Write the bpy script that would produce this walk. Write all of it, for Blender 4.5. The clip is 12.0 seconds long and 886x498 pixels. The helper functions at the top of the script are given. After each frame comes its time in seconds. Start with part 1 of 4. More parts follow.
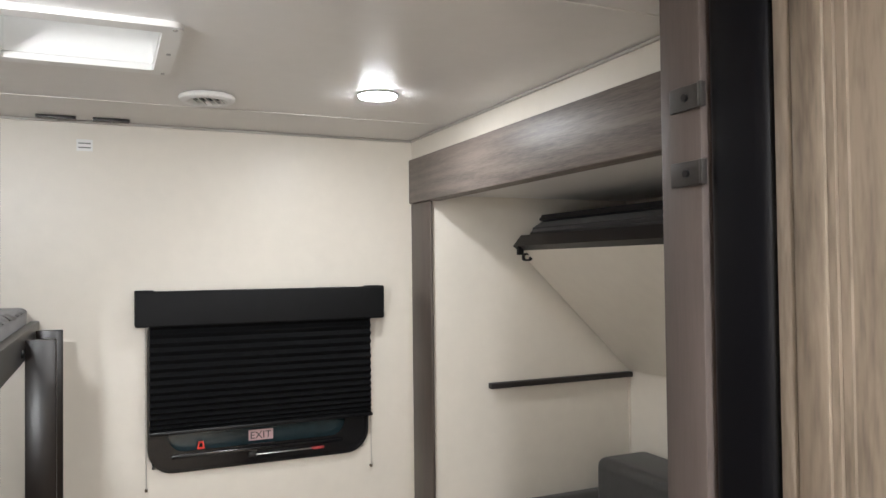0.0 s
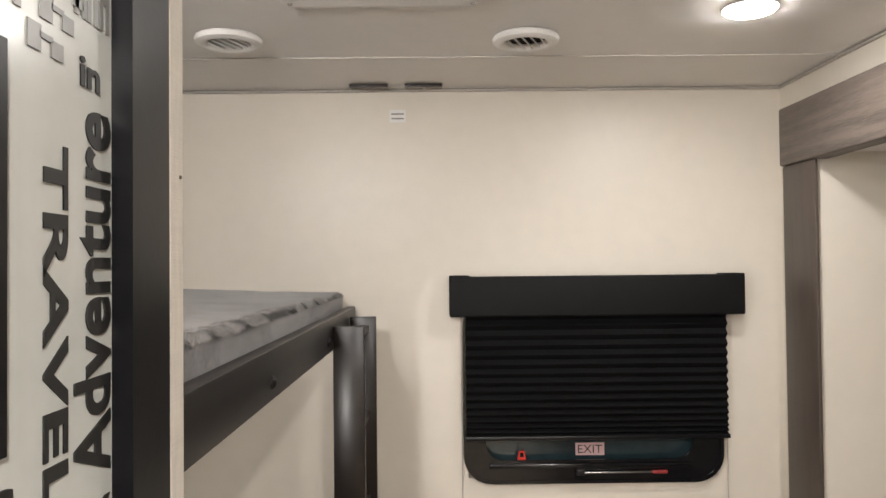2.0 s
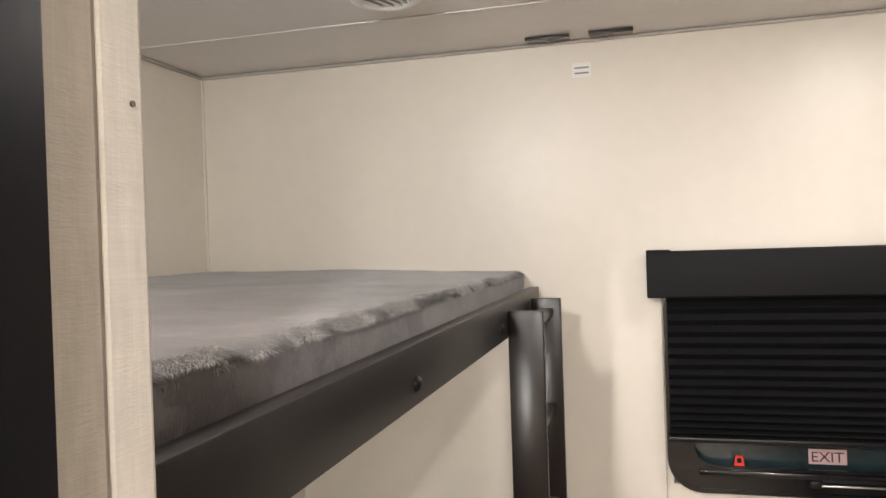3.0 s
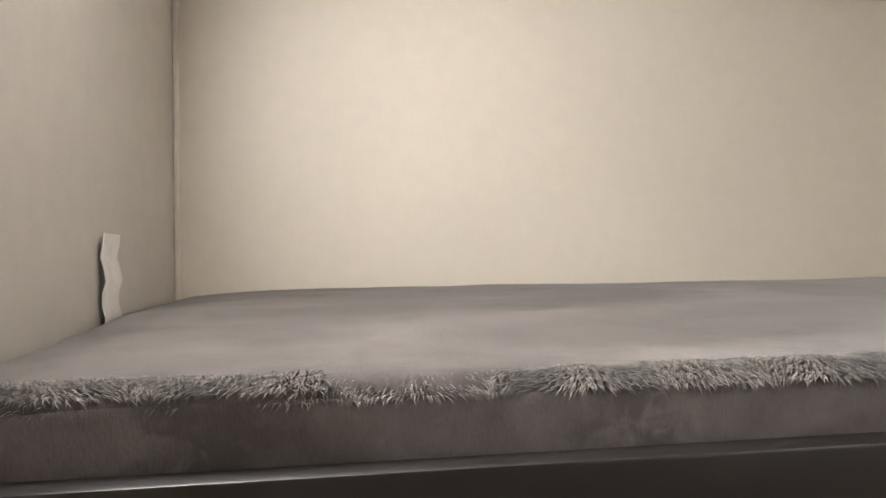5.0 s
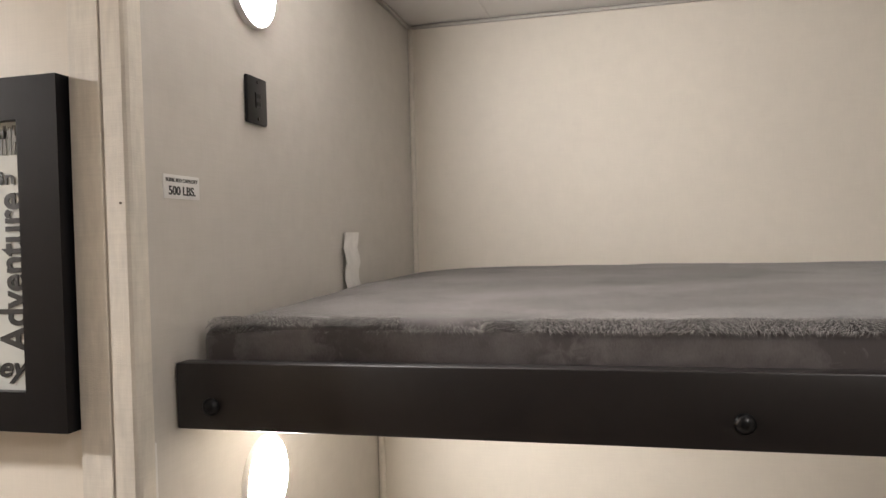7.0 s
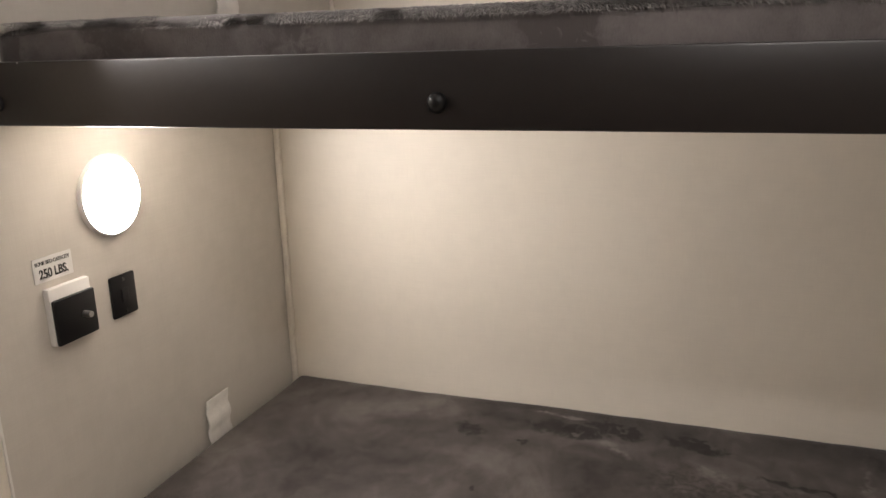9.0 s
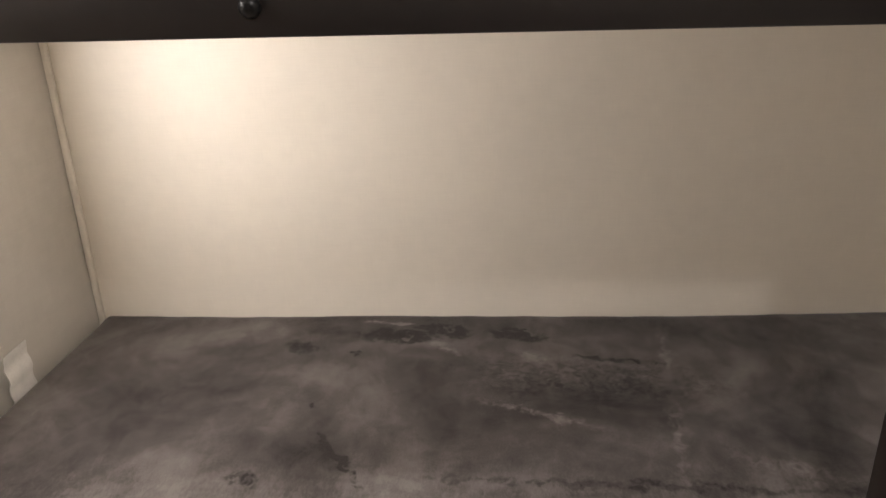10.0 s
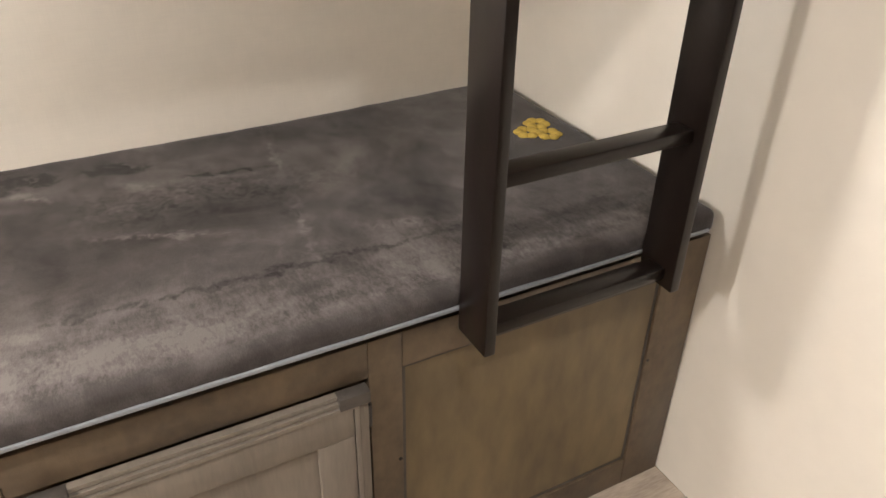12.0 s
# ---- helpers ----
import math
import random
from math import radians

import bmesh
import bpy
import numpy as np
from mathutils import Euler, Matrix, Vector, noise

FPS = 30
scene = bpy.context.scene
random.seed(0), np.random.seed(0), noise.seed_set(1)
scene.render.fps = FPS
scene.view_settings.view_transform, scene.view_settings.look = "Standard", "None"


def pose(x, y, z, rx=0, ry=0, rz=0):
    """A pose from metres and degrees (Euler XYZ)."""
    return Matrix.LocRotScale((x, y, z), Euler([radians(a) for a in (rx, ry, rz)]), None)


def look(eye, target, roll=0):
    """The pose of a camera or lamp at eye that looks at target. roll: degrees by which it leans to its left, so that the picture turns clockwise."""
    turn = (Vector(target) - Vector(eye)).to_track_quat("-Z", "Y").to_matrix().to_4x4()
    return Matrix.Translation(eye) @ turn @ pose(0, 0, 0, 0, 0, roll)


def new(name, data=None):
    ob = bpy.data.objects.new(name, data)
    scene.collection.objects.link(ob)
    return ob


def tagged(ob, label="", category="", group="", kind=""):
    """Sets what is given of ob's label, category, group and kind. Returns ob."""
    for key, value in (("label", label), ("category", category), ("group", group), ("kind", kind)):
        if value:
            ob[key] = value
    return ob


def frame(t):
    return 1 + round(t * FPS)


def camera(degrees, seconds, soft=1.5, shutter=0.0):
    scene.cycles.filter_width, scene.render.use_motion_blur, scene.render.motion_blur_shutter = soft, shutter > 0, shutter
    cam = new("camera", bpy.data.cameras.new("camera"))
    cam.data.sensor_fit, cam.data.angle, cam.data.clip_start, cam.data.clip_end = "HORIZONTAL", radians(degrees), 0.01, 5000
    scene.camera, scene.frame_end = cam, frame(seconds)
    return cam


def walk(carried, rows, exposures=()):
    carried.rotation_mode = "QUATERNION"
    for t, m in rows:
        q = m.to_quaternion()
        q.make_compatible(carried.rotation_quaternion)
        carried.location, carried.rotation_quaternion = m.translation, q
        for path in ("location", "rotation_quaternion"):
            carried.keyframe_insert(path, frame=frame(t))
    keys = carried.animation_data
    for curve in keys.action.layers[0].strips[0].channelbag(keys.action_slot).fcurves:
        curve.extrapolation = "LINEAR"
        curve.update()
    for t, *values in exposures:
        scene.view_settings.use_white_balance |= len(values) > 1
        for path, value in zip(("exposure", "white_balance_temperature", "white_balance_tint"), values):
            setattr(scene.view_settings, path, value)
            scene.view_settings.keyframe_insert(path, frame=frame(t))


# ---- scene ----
cam = camera(61.2, 12.0)
PATH = [
    (0, (1.285, -2.913, 1.596), (2.065, -1.181, 1.637), -0.7),
    (0.5, (1.302, -2.768, 1.562), (1.800, -0.936, 1.599), -1.1),
    (1, (1.308, -2.658, 1.560), (1.591, -0.780, 1.583), -1.0),
    (1.5, (1.334, -2.525, 1.554), (1.480, -0.631, 1.577), -0.4),
    (2, (1.341, -2.408, 1.554), (1.356, -0.509, 1.593), -0.6),
    (2.5, (1.337, -2.276, 1.550), (1.181, -0.383, 1.575), -1.5),
    (3, (1.372, -2.160, 1.552), (0.881, -0.325, 1.541), -1.9),
    (3.5, (1.429, -2.032, 1.532), (0.560, -0.343, 1.514), -0.8),
    (3.7, (1.428, -1.995, 1.530), (0.413, -0.389, 1.506), -0.9),
    (5.5, (1.576, -1.468, 1.560), (-0.316, -1.626, 1.603), -0.8),
    (6, (1.686, -1.397, 1.581), (-0.182, -1.734, 1.635), -1.5),
    (6.5, (1.846, -1.357, 1.591), (-0.080, -1.787, 1.654), -2.4),
    (7, (1.889, -1.326, 1.569), (0.048, -1.792, 1.538), -1.6),
    (7.5, (1.856, -1.197, 1.525), (0.060, -1.792, 1.351), -1.0),
    (7.7, (1.841, -1.140, 1.510), (0.068, -1.781, 1.274), -0.9),
    (9.3, (1.829, -0.949, 1.413), (0.090, -1.454, 0.839), -1.5),
    (9.5, (1.800, -0.966, 1.424), (0.060, -1.374, 0.777), -1.7),
    (10, (1.824, -0.994, 1.415), (0.061, -1.101, 0.714), -1.6),
    (10.5, (1.847, -1.031, 1.428), (0.117, -0.751, 0.694), -1.3),
    (11, (1.864, -1.026, 1.417), (0.241, -0.399, 0.654), -0.4),
    (11.5, (1.870, -1.013, 1.377), (0.370, -0.238, 0.506), 0.4),
    (12, (1.851, -0.999, 1.309), (0.445, -0.221, 0.296), 1.2),
]
walk(cam, [(t, look(eye, target, roll)) for t, eye, target, roll in PATH], exposures=[
    (0, 0.18, 5880, 8), (1.0, 0.15, 6260, 10), (2.0, 0.12, 6420, 11), (3, 0.43, 6450, 12), (3.7, 0.48, 6450, 12), (5.5, 0.45, 6420, 11), (6.0, 0.27, 6400, 11), (7.0, 0.13, 6400, 12),
    (7.7, 0.05, 6400, 12), (9.3, 0.13, 6520, 14), (10.0, 0.37, 6520, 14), (10.5, 0.58, 6540, 14), (11.0, 0.92, 6480, 12), (11.5, 0.87, 6470, 12), (12, 1.0, 6450, 12)])

# ---- world and exposure ----
world = bpy.data.worlds.new("world")
scene.world = world
world.use_nodes = True
world.node_tree.nodes["Background"].inputs[0].default_value = (0.02, 0.024, 0.03, 1)
world.node_tree.nodes["Background"].inputs[1].default_value = 0.3
LAMP_CEILING, LAMP_BUNK, LAMP_BUNK_LOW, LAMP_HALL_FILL = 222.0, 258.0, 152.0, 1500.0
LAMP_COLOR = (1.0, 0.955, 0.90)

# plan, in metres
CEIL = 2.118
END_Y = -1.881      # bunk end wall
RIGHT_X = 2.457     # right wall with the slide-out opening
HALL_X = 1.148      # hallway left wall
BACK_LOW_X = 0.318  # furred wall behind the lower bunk
SLIDE_Y, SLIDE_X = -0.30, 3.33


# ---- materials ----
def material(name, color, rough=0.5, metal=0.0, var=0.06, scale=6.0, stretch=(1, 1, 1), bump=0.0, bump_scale=120.0,
             sheen=0.0, coat=0.0, spec=0.5, dark=None, random_tint=0.0, emit=None, emit_strength=0.0, bump_stretch=(1, 1, 1), weave=0.0):
    m = bpy.data.materials.new(name)
    m.use_nodes = True
    n, l = m.node_tree.nodes, m.node_tree.links
    b = n["Principled BSDF"]
    b.inputs["Roughness"].default_value = rough
    b.inputs["Metallic"].default_value = metal
    b.inputs["Specular IOR Level"].default_value = spec
    b.inputs["Sheen Weight"].default_value = sheen
    b.inputs["Sheen Roughness"].default_value = 0.4
    b.inputs["Coat Weight"].default_value = coat
    tc = n.new("ShaderNodeTexCoord")
    mp = n.new("ShaderNodeMapping")
    mp.inputs["Scale"].default_value = stretch
    l.new(tc.outputs["Object"], mp.inputs["Vector"])
    big = n.new("ShaderNodeTexNoise")
    big.inputs["Scale"].default_value = scale
    big.inputs["Detail"].default_value = 6
    l.new(mp.outputs["Vector"], big.inputs["Vector"])
    fine = n.new("ShaderNodeTexNoise")
    fine.inputs["Scale"].default_value = scale * 9
    fine.inputs["Detail"].default_value = 3
    l.new(mp.outputs["Vector"], fine.inputs["Vector"])
    add = n.new("ShaderNodeMath")
    add.operation = "MULTIPLY_ADD"
    add.inputs[1].default_value = 0.45
    l.new(fine.outputs["Fac"], add.inputs[0])
    half = n.new("ShaderNodeMath")
    half.operation = "MULTIPLY"
    half.inputs[1].default_value = 0.75
    l.new(big.outputs["Fac"], half.inputs[0])
    l.new(half.outputs[0], add.inputs[2])
    ramp = n.new("ShaderNodeValToRGB")
    lo = dark if dark else tuple(c * (1 - var * 2) for c in color)
    hi = tuple(min(1, c * (1 + var)) for c in color)
    ramp.color_ramp.elements[0].position, ramp.color_ramp.elements[1].position = 0.4, 0.72
    ramp.color_ramp.elements[0].color, ramp.color_ramp.elements[1].color = (*lo, 1), (*hi, 1)
    l.new(add.outputs[0], ramp.inputs["Fac"])
    out = ramp.outputs["Color"]
    if weave:
        both = []
        for st in ((7, 7, 240), (240, 240, 7)):
            wm = n.new("ShaderNodeMapping")
            wm.inputs["Scale"].default_value = st
            l.new(tc.outputs["Object"], wm.inputs["Vector"])
            wt = n.new("ShaderNodeTexNoise")
            wt.inputs["Scale"].default_value, wt.inputs["Detail"].default_value = 3.0, 3
            l.new(wm.outputs["Vector"], wt.inputs["Vector"])
            both.append(wt.outputs["Fac"])
        sm = n.new("ShaderNodeMath")
        l.new(both[0], sm.inputs[0])
        l.new(both[1], sm.inputs[1])
        wr = n.new("ShaderNodeMapRange")
        wr.inputs["From Min"].default_value, wr.inputs["From Max"].default_value = 0.7, 1.3
        wr.inputs["To Min"].default_value, wr.inputs["To Max"].default_value = 1 - weave, 1 + weave
        l.new(sm.outputs[0], wr.inputs["Value"])
        wh = n.new("ShaderNodeHueSaturation")
        l.new(wr.outputs["Result"], wh.inputs["Value"])
        l.new(out, wh.inputs["Color"])
        out = wh.outputs["Color"]
    if random_tint:
        info = n.new("ShaderNodeObjectInfo")
        hsv = n.new("ShaderNodeHueSaturation")
        rng = n.new("ShaderNodeMapRange")
        rng.inputs["To Min"].default_value, rng.inputs["To Max"].default_value = 1 - random_tint, 1 + random_tint
        l.new(info.outputs["Random"], rng.inputs["Value"])
        l.new(rng.outputs["Result"], hsv.inputs["Value"])
        l.new(out, hsv.inputs["Color"])
        out = hsv.outputs["Color"]
    l.new(out, b.inputs["Base Color"])
    if bump:
        mp2 = n.new("ShaderNodeMapping")
        mp2.inputs["Scale"].default_value = bump_stretch
        l.new(tc.outputs["Object"], mp2.inputs["Vector"])
        grain = n.new("ShaderNodeTexNoise")
        grain.inputs["Scale"].default_value = bump_scale
        grain.inputs["Detail"].default_value = 4
        l.new(mp2.outputs["Vector"], grain.inputs["Vector"])
        bp = n.new("ShaderNodeBump")
        bp.inputs["Strength"].default_value = bump
        bp.inputs["Distance"].default_value = 0.002
        l.new(grain.outputs["Fac"], bp.inputs["Height"])
        l.new(bp.outputs["Normal"], b.inputs["Normal"])
    if emit:
        b.inputs["Emission Color"].default_value = (*emit, 1)
        b.inputs["Emission Strength"].default_value = emit_strength
    return m


WALL = material("linen_wallboard", (0.76, 0.70, 0.612), 0.5, var=0.02, scale=3.0, bump=0.12, bump_scale=60, bump_stretch=(4, 4, 14), spec=0.45, weave=0.026)
WALL_SMOOTH = material("smooth_wallboard", (0.72, 0.67, 0.59), 0.38, var=0.02, scale=2.0, bump=0.05, bump_scale=40, spec=0.5)
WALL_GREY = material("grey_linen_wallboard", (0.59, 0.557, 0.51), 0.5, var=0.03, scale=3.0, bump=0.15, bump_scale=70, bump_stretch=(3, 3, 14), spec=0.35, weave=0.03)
TRIM_LINEN = material("linen_wrapped_trim", (0.78, 0.73, 0.65), 0.5, var=0.07, scale=14, stretch=(1, 1, 0.25), bump=0.25, bump_scale=90, bump_stretch=(2, 2, 10), spec=0.3, weave=0.05)
CEILING = material("white_ceiling_panel", (0.74, 0.72, 0.70), 0.33, var=0.015, scale=2.5, bump=0.05, bump_scale=200, spec=0.5)
GROOVE_SHADE = material("beige_groove_shade", (0.50, 0.45, 0.385), 0.8, var=0.15, scale=30, stretch=(1, 1, 0.2))
EDGE_BEAD = material("grey_edge_bead", (0.46, 0.43, 0.395), 0.5, var=0.04)
SEAM = material("ceiling_seam_tape", (0.78, 0.76, 0.73), 0.4, var=0.02)
FASCIA = material("grey_brown_fascia_wood", (0.15, 0.122, 0.104), 0.5, var=0.1, scale=5, stretch=(6, 0.5, 9), dark=(0.065, 0.052, 0.045), bump=0.08, bump_scale=60, bump_stretch=(4, 0.4, 8))
FASCIA_UP = material("dark_brown_post_wood", (0.075, 0.058, 0.047), 0.45, var=0.1, scale=5, stretch=(7, 7, 0.6), dark=(0.055, 0.043, 0.036), bump=0.08, bump_scale=60, bump_stretch=(6, 6, 0.4))
JAMB = material("taupe_jamb_wood", (0.086, 0.068, 0.062), 0.5, var=0.08, scale=5, stretch=(7, 7, 0.5), bump=0.05, bump_scale=60)
RAIL = material("black_brown_metal_rail", (0.0125, 0.0098, 0.0096), 0.40, var=0.1, scale=8, bump=0.06, bump_scale=160, spec=0.55)
LADDER = material("espresso_ladder_wood", (0.0090, 0.0056, 0.0042), 0.30, var=0.12, scale=7, stretch=(6, 6, 0.6), bump=0.06, bump_scale=80, spec=0.33)
BLACK = material("black_plastic", (0.005, 0.005, 0.006), 0.35, var=0.05, bump=0.02, bump_scale=200, spec=0.35)
BLACK_SATIN = material("black_satin_column", (0.003, 0.003, 0.0042), 0.38, var=0.05, scale=4, spec=0.12)
VALANCE = material("charcoal_valance_vinyl", (0.0068, 0.0068, 0.0072), 0.65, var=0.06, scale=20, bump=0.15, bump_scale=260, spec=0.2)
SHADE = material("black_pleated_shade", (0.0055, 0.0056, 0.0062), 0.85, var=0.08, scale=12, bump=0.1, bump_scale=300, spec=0.15)


def plush(name, dark, mid, light, scale, band=None, crease_tones=(), sheen=0.3, level=0.67, tall=0.5):
    """Brushed plush: patches of pile lying one way or the other, fine hair relief, a rougher worn band from x0 to x1,
    and the light and shade of creases and tufts painted into the colour.
    """
    m = bpy.data.materials.new(name)
    m.use_nodes = True
    n, l = m.node_tree.nodes, m.node_tree.links
    b = n["Principled BSDF"]
    b.inputs["Roughness"].default_value = 0.95
    b.inputs["Specular IOR Level"].default_value = 0.1
    b.inputs["Sheen Weight"].default_value = sheen
    b.inputs["Sheen Roughness"].default_value = 0.35
    tc = n.new("ShaderNodeTexCoord")

    def tex(sc, detail, dist, stretch):
        mp = n.new("ShaderNodeMapping")
        mp.inputs["Scale"].default_value = stretch
        l.new(tc.outputs["Object"], mp.inputs["Vector"])
        t = n.new("ShaderNodeTexNoise")
        t.inputs["Scale"].default_value, t.inputs["Detail"].default_value, t.inputs["Distortion"].default_value = sc, detail, dist
        l.new(mp.outputs["Vector"], t.inputs["Vector"])
        return t.outputs["Fac"]

    def math_node(op, p, q):
        k = n.new("ShaderNodeMath")
        k.operation = op
        for i, v in enumerate((p, q)):
            if isinstance(v, (int, float)):
                k.inputs[i].default_value = v
            else:
                l.new(v, k.inputs[i])
        return k.outputs[0]
    patches = tex(scale, 4, 1.2, (1, 0.8, 1))
    streaks = tex(scale * 7, 5, 0.6, (0.9, 1.2, 1))
    hair = tex(260, 3, 0.4, (1, 2.2, 1))
    v = math_node("ADD", math_node("MULTIPLY", patches, 0.68), math_node("MULTIPLY", streaks, 0.20))
    v = math_node("ADD", v, math_node("MULTIPLY", hair, 0.12))
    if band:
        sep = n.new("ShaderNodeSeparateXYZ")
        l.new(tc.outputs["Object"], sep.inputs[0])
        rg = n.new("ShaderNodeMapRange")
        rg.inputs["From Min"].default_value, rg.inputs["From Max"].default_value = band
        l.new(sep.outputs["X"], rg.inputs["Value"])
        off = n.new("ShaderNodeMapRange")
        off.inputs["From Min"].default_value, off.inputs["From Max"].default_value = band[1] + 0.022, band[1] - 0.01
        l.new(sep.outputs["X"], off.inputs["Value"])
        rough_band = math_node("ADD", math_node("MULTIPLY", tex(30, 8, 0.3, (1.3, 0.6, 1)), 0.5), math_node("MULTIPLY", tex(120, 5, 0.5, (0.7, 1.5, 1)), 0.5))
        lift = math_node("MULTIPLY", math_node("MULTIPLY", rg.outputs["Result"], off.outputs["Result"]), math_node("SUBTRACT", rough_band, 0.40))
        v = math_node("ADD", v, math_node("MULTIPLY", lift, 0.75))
    # Light and shade of creases and tufts, painted as ragged lighter or darker ellipses
    if crease_tones:
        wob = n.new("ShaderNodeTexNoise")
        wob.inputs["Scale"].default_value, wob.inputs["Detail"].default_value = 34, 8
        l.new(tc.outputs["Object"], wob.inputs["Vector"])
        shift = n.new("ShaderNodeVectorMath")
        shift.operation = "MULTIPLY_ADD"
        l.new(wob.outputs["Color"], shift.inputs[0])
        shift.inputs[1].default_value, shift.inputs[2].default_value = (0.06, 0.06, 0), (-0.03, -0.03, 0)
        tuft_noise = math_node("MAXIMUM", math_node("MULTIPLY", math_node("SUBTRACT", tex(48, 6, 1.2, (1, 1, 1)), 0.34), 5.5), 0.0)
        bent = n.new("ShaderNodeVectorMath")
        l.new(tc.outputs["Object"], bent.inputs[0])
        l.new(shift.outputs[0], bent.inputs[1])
    for mx, my, turn, half, wide, lift in crease_tones:
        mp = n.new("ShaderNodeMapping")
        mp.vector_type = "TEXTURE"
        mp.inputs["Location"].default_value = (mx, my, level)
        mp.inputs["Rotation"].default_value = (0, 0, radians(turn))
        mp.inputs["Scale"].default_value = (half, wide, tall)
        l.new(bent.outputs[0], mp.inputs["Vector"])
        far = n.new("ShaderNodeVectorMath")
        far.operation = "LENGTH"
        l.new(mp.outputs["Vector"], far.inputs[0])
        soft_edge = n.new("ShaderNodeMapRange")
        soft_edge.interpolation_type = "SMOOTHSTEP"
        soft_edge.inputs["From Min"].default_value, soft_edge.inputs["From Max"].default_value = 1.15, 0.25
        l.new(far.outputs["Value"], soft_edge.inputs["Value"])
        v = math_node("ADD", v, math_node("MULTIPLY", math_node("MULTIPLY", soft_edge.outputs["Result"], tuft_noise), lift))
    ramp = n.new("ShaderNodeValToRGB")
    e = ramp.color_ramp.elements
    e[0].position, e[1].position = 0.36, 0.70
    e[0].color, e[1].color = (*dark, 1), (*light, 1)
    k = e.new(0.52)
    k.color = (*mid, 1)
    l.new(v, ramp.inputs["Fac"])
    l.new(ramp.outputs["Color"], b.inputs["Base Color"])
    bp = n.new("ShaderNodeBump")
    bp.inputs["Strength"].default_value, bp.inputs["Distance"].default_value = 0.28, 0.003
    l.new(math_node("ADD", hair, math_node("MULTIPLY", streaks, 0.15)), bp.inputs["Height"])
    l.new(bp.outputs["Normal"], b.inputs["Normal"])
    return m


PLUSH = plush("grey_plush", (0.056, 0.050, 0.049), (0.105, 0.095, 0.093), (0.165, 0.150, 0.146), 3.2, sheen=0.33, crease_tones=(
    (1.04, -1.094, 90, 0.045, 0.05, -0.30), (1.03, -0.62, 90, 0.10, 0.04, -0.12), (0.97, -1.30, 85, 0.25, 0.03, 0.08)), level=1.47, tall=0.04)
# Lighter copy of the plush, with the light on the mattress sides in its colour
PLUSH_LIT_SIDE = plush("grey_plush_lit_side", (0.098, 0.087, 0.086), (0.158, 0.143, 0.141), (0.225, 0.205, 0.202), 5.5, sheen=0.5, level=1.44, tall=0.06, crease_tones=(
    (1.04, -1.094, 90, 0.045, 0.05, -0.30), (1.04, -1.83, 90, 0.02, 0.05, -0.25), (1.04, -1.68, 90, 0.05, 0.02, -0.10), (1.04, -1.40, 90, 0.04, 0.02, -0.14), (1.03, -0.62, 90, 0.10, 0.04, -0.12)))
# Each row paints one crease or tuft lighter or darker on the lower mattress
PLUSH_LOW = plush("grey_plush_painted_creases", (0.027, 0.0232, 0.022), (0.072, 0.063, 0.060), (0.158, 0.141, 0.134), 3.2, band=(0.82, 1.04), crease_tones=(
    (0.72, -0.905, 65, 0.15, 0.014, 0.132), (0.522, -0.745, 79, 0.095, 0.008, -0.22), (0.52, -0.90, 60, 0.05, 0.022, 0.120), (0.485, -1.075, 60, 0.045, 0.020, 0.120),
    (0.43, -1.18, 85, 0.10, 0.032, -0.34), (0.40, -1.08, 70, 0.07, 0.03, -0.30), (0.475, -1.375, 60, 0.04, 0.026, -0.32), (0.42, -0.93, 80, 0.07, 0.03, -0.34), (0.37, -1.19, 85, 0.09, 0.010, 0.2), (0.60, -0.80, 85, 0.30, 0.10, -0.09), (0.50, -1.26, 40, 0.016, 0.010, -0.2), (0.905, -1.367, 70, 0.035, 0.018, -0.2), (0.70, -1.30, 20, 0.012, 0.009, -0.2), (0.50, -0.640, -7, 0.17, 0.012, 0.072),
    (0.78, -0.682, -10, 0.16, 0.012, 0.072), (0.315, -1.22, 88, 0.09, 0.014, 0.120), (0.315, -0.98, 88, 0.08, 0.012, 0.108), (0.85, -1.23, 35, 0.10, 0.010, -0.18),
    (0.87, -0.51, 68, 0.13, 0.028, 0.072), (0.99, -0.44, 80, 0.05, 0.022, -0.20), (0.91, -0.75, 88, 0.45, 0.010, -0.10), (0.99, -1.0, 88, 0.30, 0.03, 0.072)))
PILE_LIGHT = material("grey_pile_tufts", (0.30, 0.278, 0.265), 0.9, var=0.1, scale=40, sheen=0.4, spec=0.1)
nodes, links = PILE_LIGHT.node_tree.nodes, PILE_LIGHT.node_tree.links
geo = nodes.new("ShaderNodeNewGeometry")
tuft = nodes.new("ShaderNodeValToRGB")
tuft.color_ramp.elements[0].color, tuft.color_ramp.elements[1].color = (0.05, 0.046, 0.045, 1), (0.34, 0.315, 0.30, 1)
links.new(geo.outputs["Random Per Island"], tuft.inputs["Fac"])
links.new(tuft.outputs["Color"], nodes["Principled BSDF"].inputs["Base Color"])
PIPING = material("pale_blue_edge_binding", (0.27, 0.28, 0.30), 0.7, var=0.08, scale=30)
PANEL_WOOD = material("olive_brown_panel_wood", (0.168, 0.124, 0.064), 0.45, var=0.1, scale=1.7, dark=(0.100, 0.073, 0.041), stretch=(2.0, 2.0, 0.8), bump=0.05, bump_scale=70, bump_stretch=(5, 5, 0.6))
BASE_WOOD = material("brown_stained_wood", (0.118, 0.083, 0.050), 0.42, var=0.12, scale=2.8, dark=(0.062, 0.045, 0.030), stretch=(2.0, 2.0, 1.4), bump=0.06, bump_scale=70, bump_stretch=(5, 5, 0.6))
